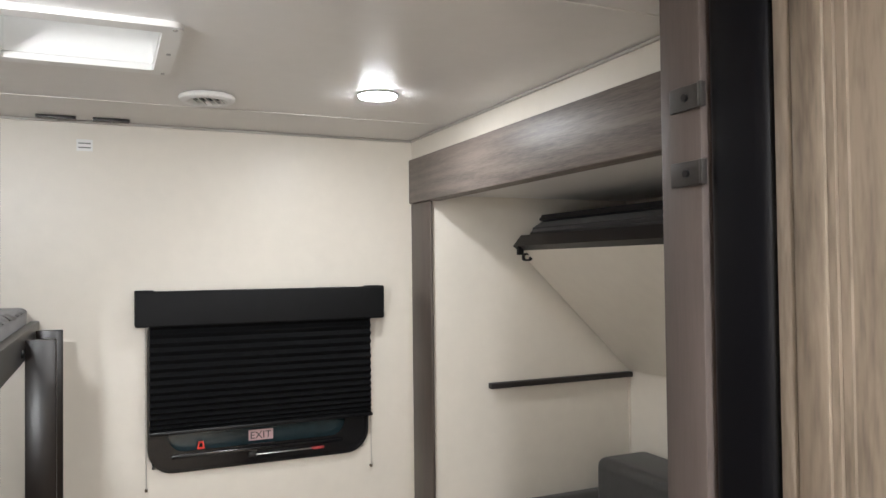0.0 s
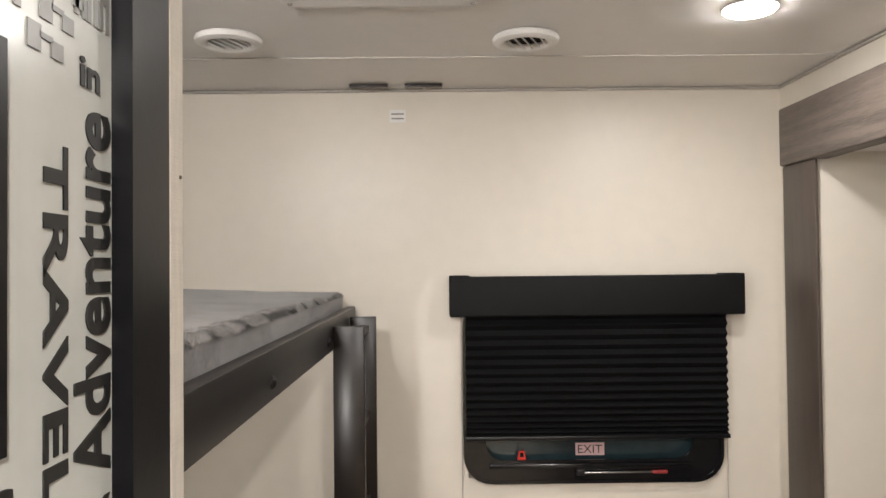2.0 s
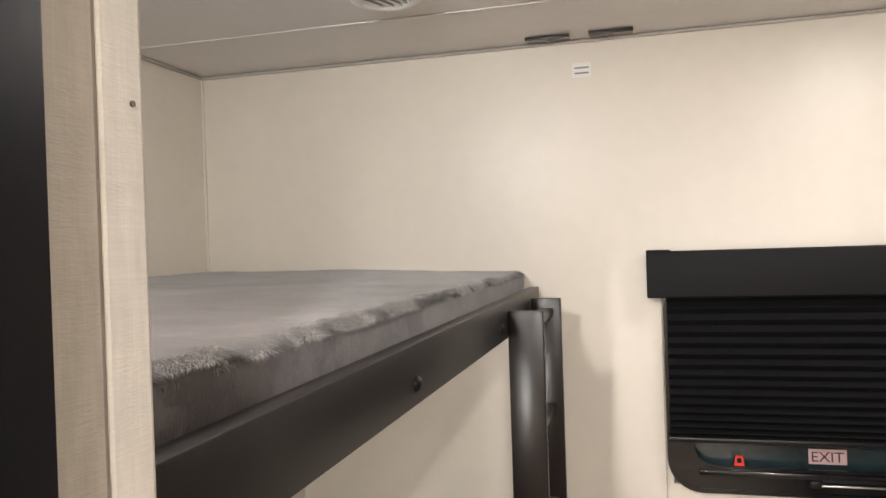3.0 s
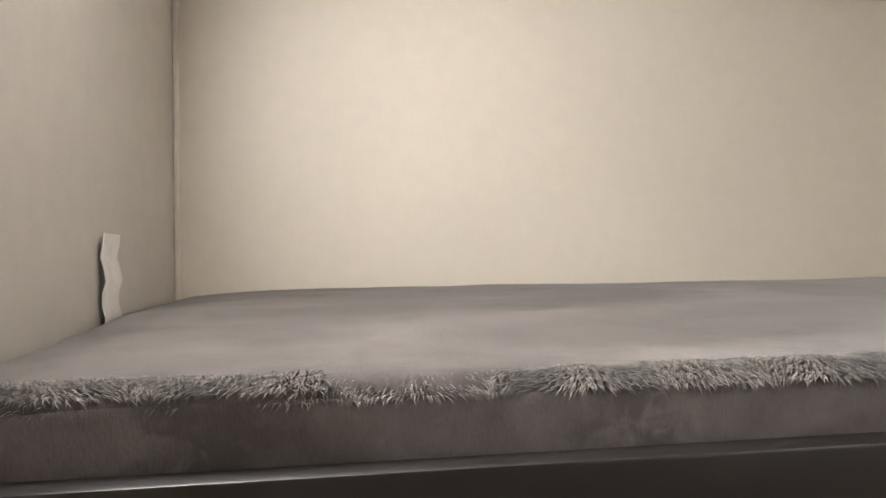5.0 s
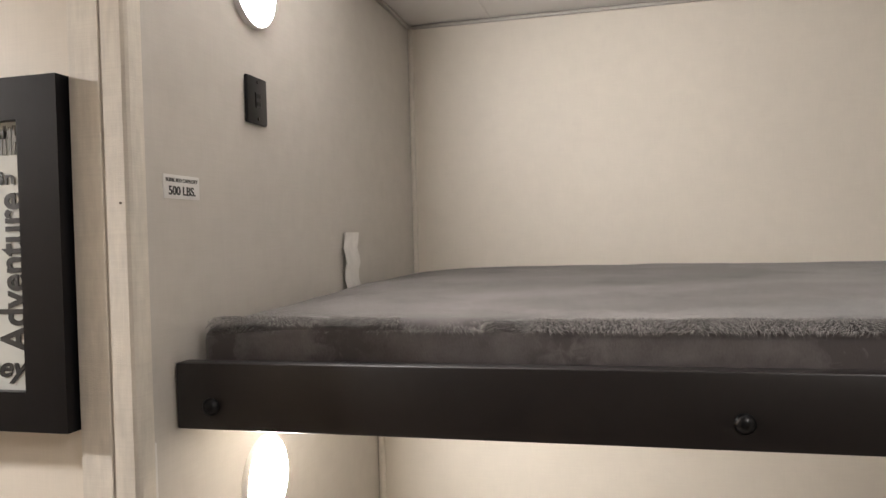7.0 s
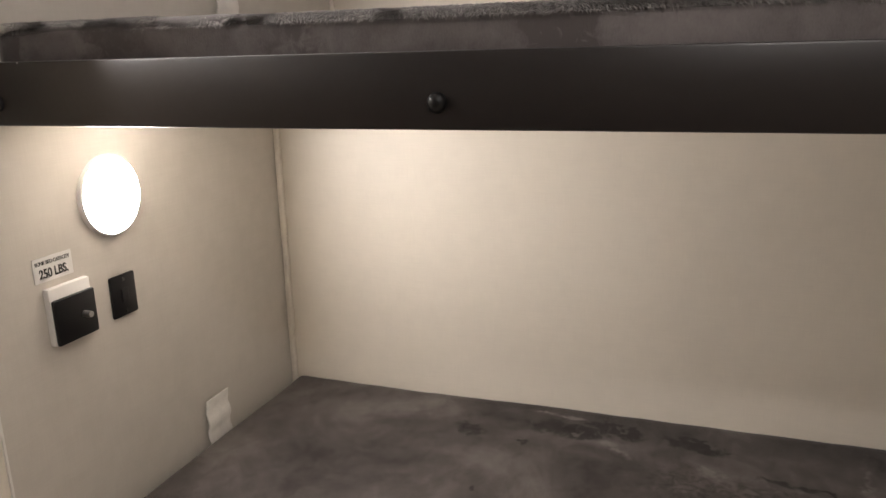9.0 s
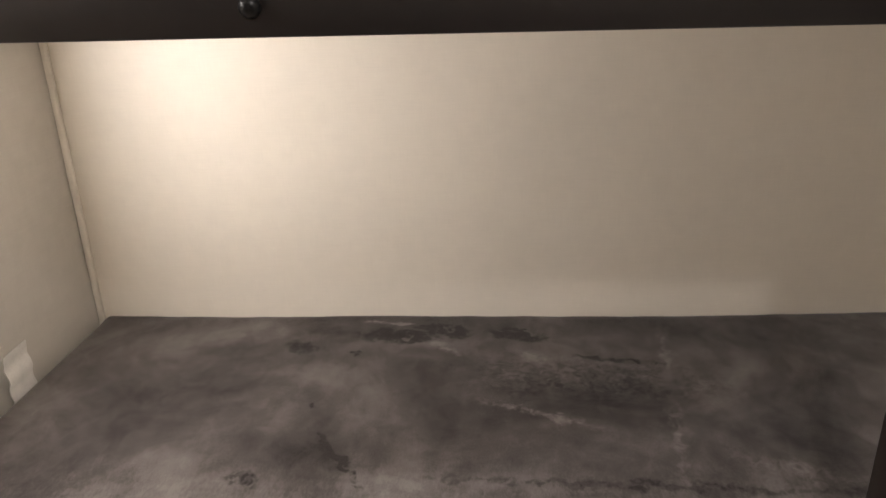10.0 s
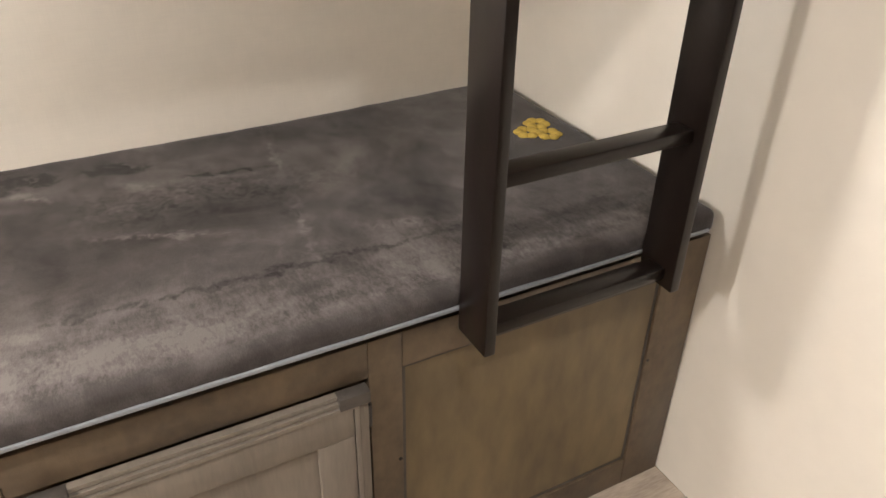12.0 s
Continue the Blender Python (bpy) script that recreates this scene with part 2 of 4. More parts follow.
DOOR_WOOD = material("taupe_glazed_door_wood", (0.21, 0.178, 0.145), 0.4, var=0.08, scale=4, stretch=(5, 5, 0.7), bump=0.05, bump_scale=70)
CORNER_WOOD = material("dark_glazed_wood", (0.07, 0.060, 0.052), 0.45, var=0.15, scale=20)
CABINET_WOOD = material("weathered_greige_wood", (0.165, 0.132, 0.100), 0.55, var=0.16, scale=3.5, stretch=(4, 4, 0.5), dark=(0.068, 0.051, 0.037), bump=0.06, bump_scale=70)
FLOOR_WOOD = material("greige_plank_vinyl", (0.44, 0.37, 0.30), 0.42, var=0.12, scale=5, stretch=(5, 0.7, 1), dark=(0.27, 0.22, 0.175), bump=0.05, bump_scale=70, random_tint=0.15)
GROUT = material("plank_gap", (0.08, 0.065, 0.05), 0.8)
WHITE = material("white_plastic", (0.80, 0.79, 0.77), 0.35, var=0.01)
LABEL = material("white_label_paper", (0.80, 0.79, 0.77), 0.6, var=0.02)
INK = material("black_ink", (0.015, 0.015, 0.015), 0.5, var=0.02)
STRAP = material("white_webbing", (0.86, 0.84, 0.81), 0.7, var=0.05, scale=40, bump=0.3, bump_scale=300)
VENT_DARK = material("dark_vent_void", (0.02, 0.02, 0.02), 0.8)
STEEL = material("brushed_steel", (0.5, 0.49, 0.48), 0.3, metal=1.0, var=0.06, scale=30)
GLOSS_BLACK = material("gloss_black_frame", (0.005, 0.005, 0.006), 0.16, var=0.05, spec=0.5)
DULL_RED = material("dull_red_grip", (0.30, 0.03, 0.03), 0.5, var=0.05)
RED = material("red_plastic", (0.62, 0.035, 0.02), 0.45, var=0.04)
PINK = material("pale_pink_sticker", (0.62, 0.42, 0.42), 0.5, var=0.03)
SOFA = material("charcoal_sofa_fabric", (0.050, 0.048, 0.046), 0.8, var=0.1, scale=8, bump=0.3, bump_scale=300, sheen=0.2)
PAD = material("dark_slate_bunk_pad", (0.028, 0.027, 0.030), 0.75, var=0.12, scale=7, bump=0.3, bump_scale=250, sheen=0.2)
FRAME_BLACK = material("charcoal_picture_frame", (0.005, 0.005, 0.0065), 0.34, spec=0.22, var=0.1, scale=10, stretch=(4, 4, 1), bump=0.05, bump_scale=90)
FROST = material("frosted_pale_glass", (0.60, 0.62, 0.59), 0.22, var=0.03, scale=6, spec=0.5)
BRONZE = material("dark_bronze_metal", (0.045, 0.041, 0.039), 0.4, metal=0.3, var=0.1, scale=30)
CATCH = material("tarnished_catch_steel", (0.20, 0.17, 0.145), 0.35, metal=0.8, var=0.12, scale=40)
MIRROR = material("silvered_pane", (0.70, 0.66, 0.59), 0.03, metal=0.55, var=0.0)
GREY_INK_AND_GLARE = material("grey_ink_and_glare", (0.23, 0.23, 0.22), 0.3, var=0.05)
YELLOW = material("mustard_yellow_crochet", (0.46, 0.325, 0.06), 0.85, var=0.15, scale=60, bump=0.6, bump_scale=220)
GLASS_DARK = material("dark_tinted_glass", (0.022, 0.040, 0.047), 0.14, var=0.2, scale=3, spec=0.8)
SKY_WHITE = material("white_vent_lining", (0.82, 0.81, 0.79), 0.45, var=0.01)
# The lid is no lamp; its added glow stands in for room light up there
SKY_LID_GLOW = material("glowing_vent_lid", (0.8, 0.8, 0.76), 0.5, emit=(1.0, 0.98, 0.94), emit_strength=0.7)
PUCK_C = material("lit_ceiling_lens", (0.9, 0.9, 0.9), 0.4, emit=LAMP_COLOR, emit_strength=LAMP_CEILING)
PUCK_B = material("lit_bunk_lens", (0.9, 0.9, 0.9), 0.4, emit=LAMP_COLOR, emit_strength=LAMP_BUNK)
PUCK_L = material("lit_lower_bunk_lens", (0.9, 0.9, 0.9), 0.4, emit=LAMP_COLOR, emit_strength=LAMP_BUNK_LOW)
PUCK_HALL_FILL = material("hall_fill_lens", (0.9, 0.9, 0.9), 0.4, emit=LAMP_COLOR, emit_strength=LAMP_HALL_FILL)


# ---- mesh helpers ----
def box(x0, x1, y0, y1, z0, z1, bev=0.0, seg=2, bm=None):
    own = bm is None
    b2 = bmesh.new()
    bmesh.ops.create_cube(b2, size=1)
    for v in b2.verts:
        v.co = Vector((x0 + (v.co.x + 0.5) * (x1 - x0), y0 + (v.co.y + 0.5) * (y1 - y0), z0 + (v.co.z + 0.5) * (z1 - z0)))
    if bev:
        bmesh.ops.bevel(b2, geom=list(b2.edges), offset=bev, segments=seg, affect="EDGES", profile=0.5)
    if own:
        return b2
    return join(bm, b2)


def join(bm, other):
    me = bpy.data.meshes.new("tmp")
    other.to_mesh(me)
    other.free()
    bm.from_mesh(me)
    bpy.data.meshes.remove(me)
    return bm


def disc(r, h, seg=40, bev=0.0, bevseg=3, m=Matrix()):
    """A round plate from z=0 to z=h, turned by m."""
    bm = bmesh.new()
    bmesh.ops.create_cone(bm, cap_ends=True, segments=seg, radius1=r, radius2=r, depth=h)
    bmesh.ops.translate(bm, verts=bm.verts, vec=(0, 0, h / 2))
    if bev:
        rim = [e for e in bm.edges if all(abs(v.co.z - h) < 1e-6 for v in e.verts)]
        bmesh.ops.bevel(bm, geom=rim, offset=bev, segments=bevseg, affect="EDGES", profile=0.5)
    bmesh.ops.transform(bm, matrix=m, verts=bm.verts)
    return bm


def lathe(profile, seg=40, m=Matrix()):
    """A turned shape from (radius, height) pairs."""
    bm = bmesh.new()
    rings = []
    for r, h in profile:
        rings.append([bm.verts.new((r * math.cos(2 * math.pi * i / seg), r * math.sin(2 * math.pi * i / seg), h)) for i in range(seg)])
    for a, b in zip(rings, rings[1:]):
        for i in range(seg):
            bm.faces.new((a[i], a[(i + 1) % seg], b[(i + 1) % seg], b[i]))
    bm.faces.new(rings[-1])
    bm.faces.new(rings[0][::-1])
    bmesh.ops.transform(bm, matrix=m, verts=bm.verts)
    bmesh.ops.recalc_face_normals(bm, faces=bm.faces)
    return bm


def prism(pts, axis, a, b):
    """A polygon of 2D points drawn along an axis from a to b; for 'x' the points are (y, z), 'y' (x, z), 'z' (x, y)."""
    bm = bmesh.new()

    def place(p, k):
        return {"x": (k, p[0], p[1]), "y": (p[0], k, p[1]), "z": (p[0], p[1], k)}[axis]
    lo = [bm.verts.new(place(p, a)) for p in pts]
    hi = [bm.verts.new(place(p, b)) for p in pts]
    bm.faces.new(lo)
    bm.faces.new(hi[::-1])
    for i in range(len(pts)):
        j = (i + 1) % len(pts)
        bm.faces.new((lo[i], hi[i], hi[j], lo[j]))
    bmesh.ops.recalc_face_normals(bm, faces=bm.faces)
    return bm


def round_rect(x0, x1, z0, z1, r, seg=8):
    pts = []
    for cx, cz, a0 in ((x1 - r, z1 - r, 0), (x0 + r, z1 - r, 90), (x0 + r, z0 + r, 180), (x1 - r, z0 + r, 270)):
        for i in range(seg + 1):
            a = radians(a0 + 90 * i / seg)
            pts.append((cx + r * math.cos(a), cz + r * math.sin(a)))
    return pts


def ring(outer, inner, axis, a, b):
    """A frame between two outlines with equal point counts."""
    bm = bmesh.new()

    def place(p, k):
        return {"x": (k, p[0], p[1]), "y": (p[0], k, p[1]), "z": (p[0], p[1], k)}[axis]
    n = len(outer)
    rows = [[bm.verts.new(place(p, k)) for p in o] for o, k in ((outer, a), (outer, b), (inner, b), (inner, a))]
    for q in range(4):
        for i in range(n):
            j = (i + 1) % n
            bm.faces.new((rows[q][i], rows[q][j], rows[(q + 1) % 4][j], rows[(q + 1) % 4][i]))
    bmesh.ops.recalc_face_normals(bm, faces=bm.faces)
    return bm


def solid(name, bm, mat, smooth=False):
    me = bpy.data.meshes.new(name)
    bm.to_mesh(me)
    bm.free()
    me.materials.append(mat)
    if smooth:
        for p in me.polygons:
            p.use_smooth = True
        me.set_sharp_from_angle(angle=radians(40))
    return new(name, me)


def structure(name, bm, mat, label="", smooth=False):
    return tagged(solid(name, bm, mat, smooth), label, "", "", "structure")


def thing(name, loc, label, category, group=""):
    ob = new(name)
    ob.empty_display_size = 0.05
    ob.location = loc
    return tagged(ob, label, category, group)


def part(name, bm, mat, parent, label="", smooth=False, local=False):
    """One mesh under a thing or part; the mesh is built in world places unless local."""
    ob = solid(name, bm, mat, smooth)
    hang(ob, parent, local)
    if label:
        ob["label"] = label
    return ob


def hang(ob, parent, local=False):
    """Parents ob without moving it; things and parts are only ever shifted, never turned."""
    ob.parent = parent
    if not local:
        chain, p = Matrix(), parent
        while p:
            chain = p.matrix_parent_inverse @ Matrix.Translation(p.location) @ chain
            p = p.parent
        ob.matrix_parent_inverse = chain.inverted()


def words(name, text, m, mat, parent, length, height, bold=0.0, slant=0.0):
    """Lettering as a mesh, centred on the pose m, of a given length and height."""
    cu = bpy.data.curves.new(name, "FONT")
    cu.body, cu.size, cu.extrude = text, 0.05, 0.0004
    cu.offset, cu.shear = bold, slant
    tmp = bpy.data.objects.new("tmp_text", cu)
    me = bpy.data.meshes.new_from_object(tmp)
    bpy.data.objects.remove(tmp)
    me.materials.clear()
    me.materials.append(mat)
    xs, ys = [v.co.x for v in me.vertices], [v.co.y for v in me.vertices]
    sx, sy = length / (max(xs) - min(xs)), height / (max(ys) - min(ys))
    me.transform(m @ Matrix.Diagonal((sx, sy, 1, 1)) @ Matrix.Translation((-(max(xs) + min(xs)) / 2, -(max(ys) + min(ys)) / 2, 0)))
    ob = new(name, me)
    hang(ob, parent)
    return ob


def facing(x, y, z, xdir, ydir):
    """A pose at a place with given right and up directions."""
    a, b = Vector(xdir), Vector(ydir)
    c = a.cross(b)
    m = Matrix((a, b, c)).transposed().to_4x4()
    m.translation = (x, y, z)
    return m


# ---- structure ----
def wall_with_hole(x0, x1, y0, y1, z0, z1, hx0, hx1, hz0, hz1):
    """A wall along x with one opening through it."""
    bm = box(x0, hx0, y0, y1, z0, z1)
    box(hx1, x1, y0, y1, z0, z1, bm=bm)
    box(hx0, hx1, y0, y1, z0, hz0, bm=bm)
    box(hx0, hx1, y0, y1, hz1, z1, bm=bm)
    return bm


WIN_X0, WIN_X1, WIN_Z0, WIN_Z1 = 1.435, 2.232, 0.87, 1.43
structure("wall_window", wall_with_hole(-0.05, RIGHT_X, 0.0, 0.05, 0, CEIL, WIN_X0, WIN_X1, WIN_Z0, WIN_Z1), WALL_SMOOTH, "cream wallboard wall with a window")
structure("wall_bunk_back", box(-0.05, 0.0, -1.95, 0.0, 0, CEIL), WALL, "cream linen-textured wallboard behind the bunks")
structure("wall_bunk_back_lower", box(0.0, BACK_LOW_X, END_Y, 0.0, 0, 1.338), WALL, "cream furred wall behind the lower bunk")
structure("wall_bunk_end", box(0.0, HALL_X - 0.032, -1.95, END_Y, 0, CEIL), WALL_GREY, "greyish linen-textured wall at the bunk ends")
structure("wall_hall_left", box(HALL_X - 0.05, HALL_X, -4.4, -1.95, 0, CEIL), WALL, "cream linen-textured hallway wall")
structure("wall_hall_end", box(1.0, 3.0, -4.45, -4.4, 0, CEIL), WALL, "cream wall closing the hallway")
structure("wall_hall_right", box(2.75, 2.8, -4.4, -2.06, 0, CEIL), WALL, "cream hallway wall behind the cabinets")
structure("wall_door_side", box(2.215, 2.75, -2.058, -1.992, 0, CEIL), WALL, "cream wall beside the doorway")
structure("wall_right_upper", box(RIGHT_X, RIGHT_X + 0.05, -1.99, 0.0, 2.0, CEIL), WALL_SMOOTH, "cream wall strip above the slide-out")
structure("wall_right_far", box(RIGHT_X, RIGHT_X + 0.05, -0.26, 0.0, 0, 2.0), WALL_SMOOTH, "cream wall beside the slide-out")
structure("wall_right_near", box(RIGHT_X, RIGHT_X + 0.05, -1.99, -1.80, 0, 2.0), WALL_SMOOTH, "cream wall beside the slide-out")
cb = box(-0.05, 1.058, -4.45, 0.05, CEIL + 0.002, CEIL + 0.05)
box(1.400, 3.0, -4.45, 0.05, CEIL + 0.002, CEIL + 0.05, bm=cb)
box(1.058, 1.400, -4.45, -1.202, CEIL + 0.002, CEIL + 0.05, bm=cb)
box(1.058, 1.400, -0.860, 0.05, CEIL + 0.002, CEIL + 0.05, bm=cb)
structure("ceiling", cb, CEILING, "pale grey panelled ceiling")
# slide-out room
structure("wall_slide_end", box(2.414, SLIDE_X + 0.04, SLIDE_Y, SLIDE_Y + 0.035, 0.0, 1.90), WALL_SMOOTH, "cream end wall of the slide-out")
structure("wall_slide_near", box(RIGHT_X + 0.05, SLIDE_X + 0.04, -1.80, -1.765, 0.0, 1.90), WALL_SMOOTH, "cream end wall of the slide-out")
structure("wall_slide_back", box(SLIDE_X, SLIDE_X + 0.04, -1.765, SLIDE_Y, 0.0, 1.90), WALL_SMOOTH, "cream back wall of the slide-out")
structure("ceiling_slide", box(RIGHT_X, SLIDE_X + 0.04, -1.80, SLIDE_Y + 0.035, 1.862, 1.90), CEILING, "pale grey ceiling of the slide-out")
structure("trim_slide_corner", box(SLIDE_X - 0.006, SLIDE_X, SLIDE_Y - 0.006, SLIDE_Y, 0.1, 1.10), WALL, "cream corner bead")

# corner trims of the bunk wall and the doorway
TX = HALL_X + 0.013
t1 = prism([(HALL_X - 0.032, -1.95), (TX, -1.945), (TX, -1.9055), (TX - 0.001, -1.9050), (TX - 0.008, -1.9050), (TX - 0.008, -1.9015), (TX - 0.001, -1.9015),
            (TX, -1.900), (TX, -1.876), (TX - 0.002, -1.872), (TX - 0.006, -1.870), (HALL_X - 0.015, -1.869), (HALL_X - 0.015, END_Y), (HALL_X - 0.032, END_Y)], "z", 0, CEIL)
trim_corner = structure("trim_doorway_corner", t1, TRIM_LINEN, "grooved linen-wrapped corner trim of the doorway")
# Darker strip laid in the groove to draw its line of shade
part("groove_shade_strip", box(TX - 0.0078, TX - 0.0015, -1.9049, -1.9016, 0.0, CEIL - 0.002), GROOVE_SHADE, trim_corner, "beige strip standing in for the shade in the groove")
nail = part("nail_head", disc(0.0014, 0.001, 12, m=Matrix.Translation((TX, -1.882, 1.617)) @ Matrix.Rotation(radians(90), 4, "Y")), BASE_WOOD, trim_corner, "small brown nail head")
structure("trim_bunk_corner", box(0.0, 0.012, END_Y, END_Y + 0.012, 1.45, CEIL, 0.004), TRIM_LINEN, "linen corner bead", smooth=True)
structure("trim_bunk_corner_lower", box(BACK_LOW_X, BACK_LOW_X + 0.014, END_Y, END_Y + 0.014, 0.62, 1.338, 0.005), TRIM_LINEN, "linen corner bead", smooth=True)
structure("trim_window_corner", box(0.0, 0.008, -0.008, 0.0, 1.45, CEIL, 0.003), TRIM_LINEN, "linen corner bead", smooth=True)
structure("trim_ceiling_window", box(0.0, RIGHT_X, -0.010, 0.0, CEIL - 0.008, CEIL + 0.001, 0.003), EDGE_BEAD, "thin grey ceiling edge bead", smooth=True)
structure("trim_ceiling_back", box(0.0, 0.010, END_Y, -0.010, CEIL - 0.008, CEIL + 0.001, 0.003), EDGE_BEAD, "thin grey ceiling edge bead", smooth=True)
structure("trim_ceiling_end", box(0.01, HALL_X - 0.032, END_Y, END_Y + 0.010, CEIL - 0.008, CEIL + 0.001, 0.003), EDGE_BEAD, "thin grey ceiling edge bead", smooth=True)
structure("trim_ceiling_right", box(RIGHT_X - 0.010, RIGHT_X, -1.99, -0.010, CEIL - 0.008, CEIL + 0.001, 0.003), EDGE_BEAD, "thin grey ceiling edge bead", smooth=True)
structure("trim_ceiling_seam", box(0.0, RIGHT_X, -0.382, -0.375, CEIL - 0.0012, CEIL + 0.001), SEAM, "narrow white seam strip across the ceiling")
structure("trim_ceiling_seam_near", box(0.0, RIGHT_X, -1.668, -1.661, CEIL - 0.0012, CEIL + 0.001), SEAM, "narrow white seam strip across the ceiling")
structure("trim_end_wall", box(HALL_X - 0.030, HALL_X - 0.0265, END_Y, END_Y + 0.004, 0.0, 1.335), SEAM, "pale seam strip on the bunk end wall")

# fascia of the slide-out
structure("trim_fascia_top", box(2.392, 2.455, -1.92, -0.125, 1.842, 2.018, 0.006), FASCIA, "grey-brown wood-grain fascia over the slide-out", smooth=True)
structure("trim_fascia_side", box(2.402, 2.413, -0.318, -0.125, 0.03, 1.840, 0.003), FASCIA_UP, "dark brown wood-grain upright of the slide-out", smooth=True)
structure("trim_fascia_side_near", box(2.402, 2.455, -1.92, -1.76, 0.03, 1.840, 0.005), FASCIA_UP, "dark brown wood-grain upright of the slide-out", smooth=True)
structure("trim_doorway_jamb", box(2.10, 2.214, -2.051, -1.962, 0, CEIL, 0.004), JAMB, "taupe wood doorway jamb", smooth=True)

# lamps of the place, plus an unseen hall light added as fill
def puck(name, loc, m, r, glow, label, group, rim=0.004, proud=0.0065):
    ob = thing(name, loc, label, "lamp", group)
    part("rim", lathe([(r + 0.004, 0), (r + 0.004, rim - 0.0015), (r + 0.0025, rim), (r, rim), (r, 0.0015)], 40, m), WHITE, ob, "white plastic rim", True)
    part("lens", lathe([(r - 0.0005, 0.002), (r * 0.985, rim + proud * 0.3 - 0.001), (r * 0.93, rim + proud * 0.7 - 0.0008), (r * 0.6, rim + proud * 0.92 - 0.0005), (0.004, rim + proud)], 40, m), glow, ob, "glowing shallow lens", True)
    return ob


DOWN = Matrix.Rotation(radians(180), 4, "X")
OUT_Y = Matrix.Rotation(radians(-90), 4, "X")
puck("ceiling_light", (2.043, -0.757, CEIL), Matrix.Translation((2.043, -0.757, CEIL)) @ DOWN, 0.058, PUCK_C, "round white ceiling light, switched on", "ceiling lights")
# Out-of-view hall light, added and set strong to fill the hall and room
puck("ceiling_light", (1.63, -3.20, CEIL), Matrix.Translation((1.63, -3.20, CEIL)) @ DOWN, 0.058, PUCK_HALL_FILL, "round white ceiling light, switched on", "ceiling lights")
puck("bunk_light", (0.845, END_Y, 1.962), Matrix.Translation((0.845, END_Y, 1.962)) @ OUT_Y, 0.064, PUCK_B, "round white reading light on the bunk wall, switched on", "bunk reading lights", 0.009, 0.0)
puck("bunk_light", (0.852, END_Y, 1.206), Matrix.Translation((0.852, END_Y, 1.206)) @ OUT_Y, 0.064, PUCK_L, "round white reading light under the upper bunk, switched on", "bunk reading lights", 0.009, 0.0)


# ---- bunks ----
def soft_slab(x0, x1, y0, y1, z0, z1, r, seed, wave=0.004, step=0.03, slope=0.0, creases=(), sag=0.0, dip=0.0):
    """A mattress: a fine slab with rounded edges, an uneven surface and creases (x, y to x, y, height, half-width)."""
    bm = box(x0, x1, y0, y1, z0, z1, r, 4)
    long_edges = lambda ax: [e for e in bm.edges if abs((e.verts[0].co - e.verts[1].co)[ax]) > 0.2]
    for ax, n in ((1, int((y1 - y0) / step)), (0, int((x1 - x0) / step))):
        bmesh.ops.subdivide_edges(bm, edges=long_edges(ax), cuts=n, use_grid_fill=True)
    for v in bm.verts:
        p = Vector((v.co.x * 3 + seed, v.co.y * 3, v.co.z * 3))
        q = p * 5
        d = noise.noise(p) * wave + noise.noise(q) * wave * 0.45
        top = v.co.z > z0 + 0.01
        high = v.co.z > z1 - r * 0.9
        for ax, ay, bx, by, h, w in creases if high else ():
            s = Vector((bx - ax, by - ay))
            k = max(0.0, min(1.0, ((v.co.x - ax) * s.x + (v.co.y - ay) * s.y) / s.length_squared))
            wob = noise.noise(Vector((k * 4, ax * 9, 0))) * 0.012
            dist = math.hypot(v.co.x - ax - s.x * k + wob, v.co.y - ay - s.y * k)
            v.co.z += h * math.exp(-(dist / w) ** 2) * (0.6 + 0.6 * noise.noise(Vector((k * 9, ay * 7, 3))))
        if top:
            v.co.z += d - slope * max(0.0, (v.co.x - x0) / (x1 - x0)) ** 2 * (v.co.z - z0) / (z1 - z0)
        if v.co.x > x1 - 0.02:
            v.co.x += d
        if top:
            v.co.z -= dip * math.exp(-((v.co.y - y0) / 0.09) ** 2)
        if sag and top:
            v.co.z -= sag_at(v.co.x, v.co.y, x1, sag)
    return bm


def sag_at(x, y, x1, depth):
    """How far a worn mattress has sunk: most along the back wall, less at its window end."""
    return depth * min(1.0, max(0.0, (-0.08 - y) / 0.55)) * min(1.0, max(0.0, (x1 - 0.25 - x) / 0.4))


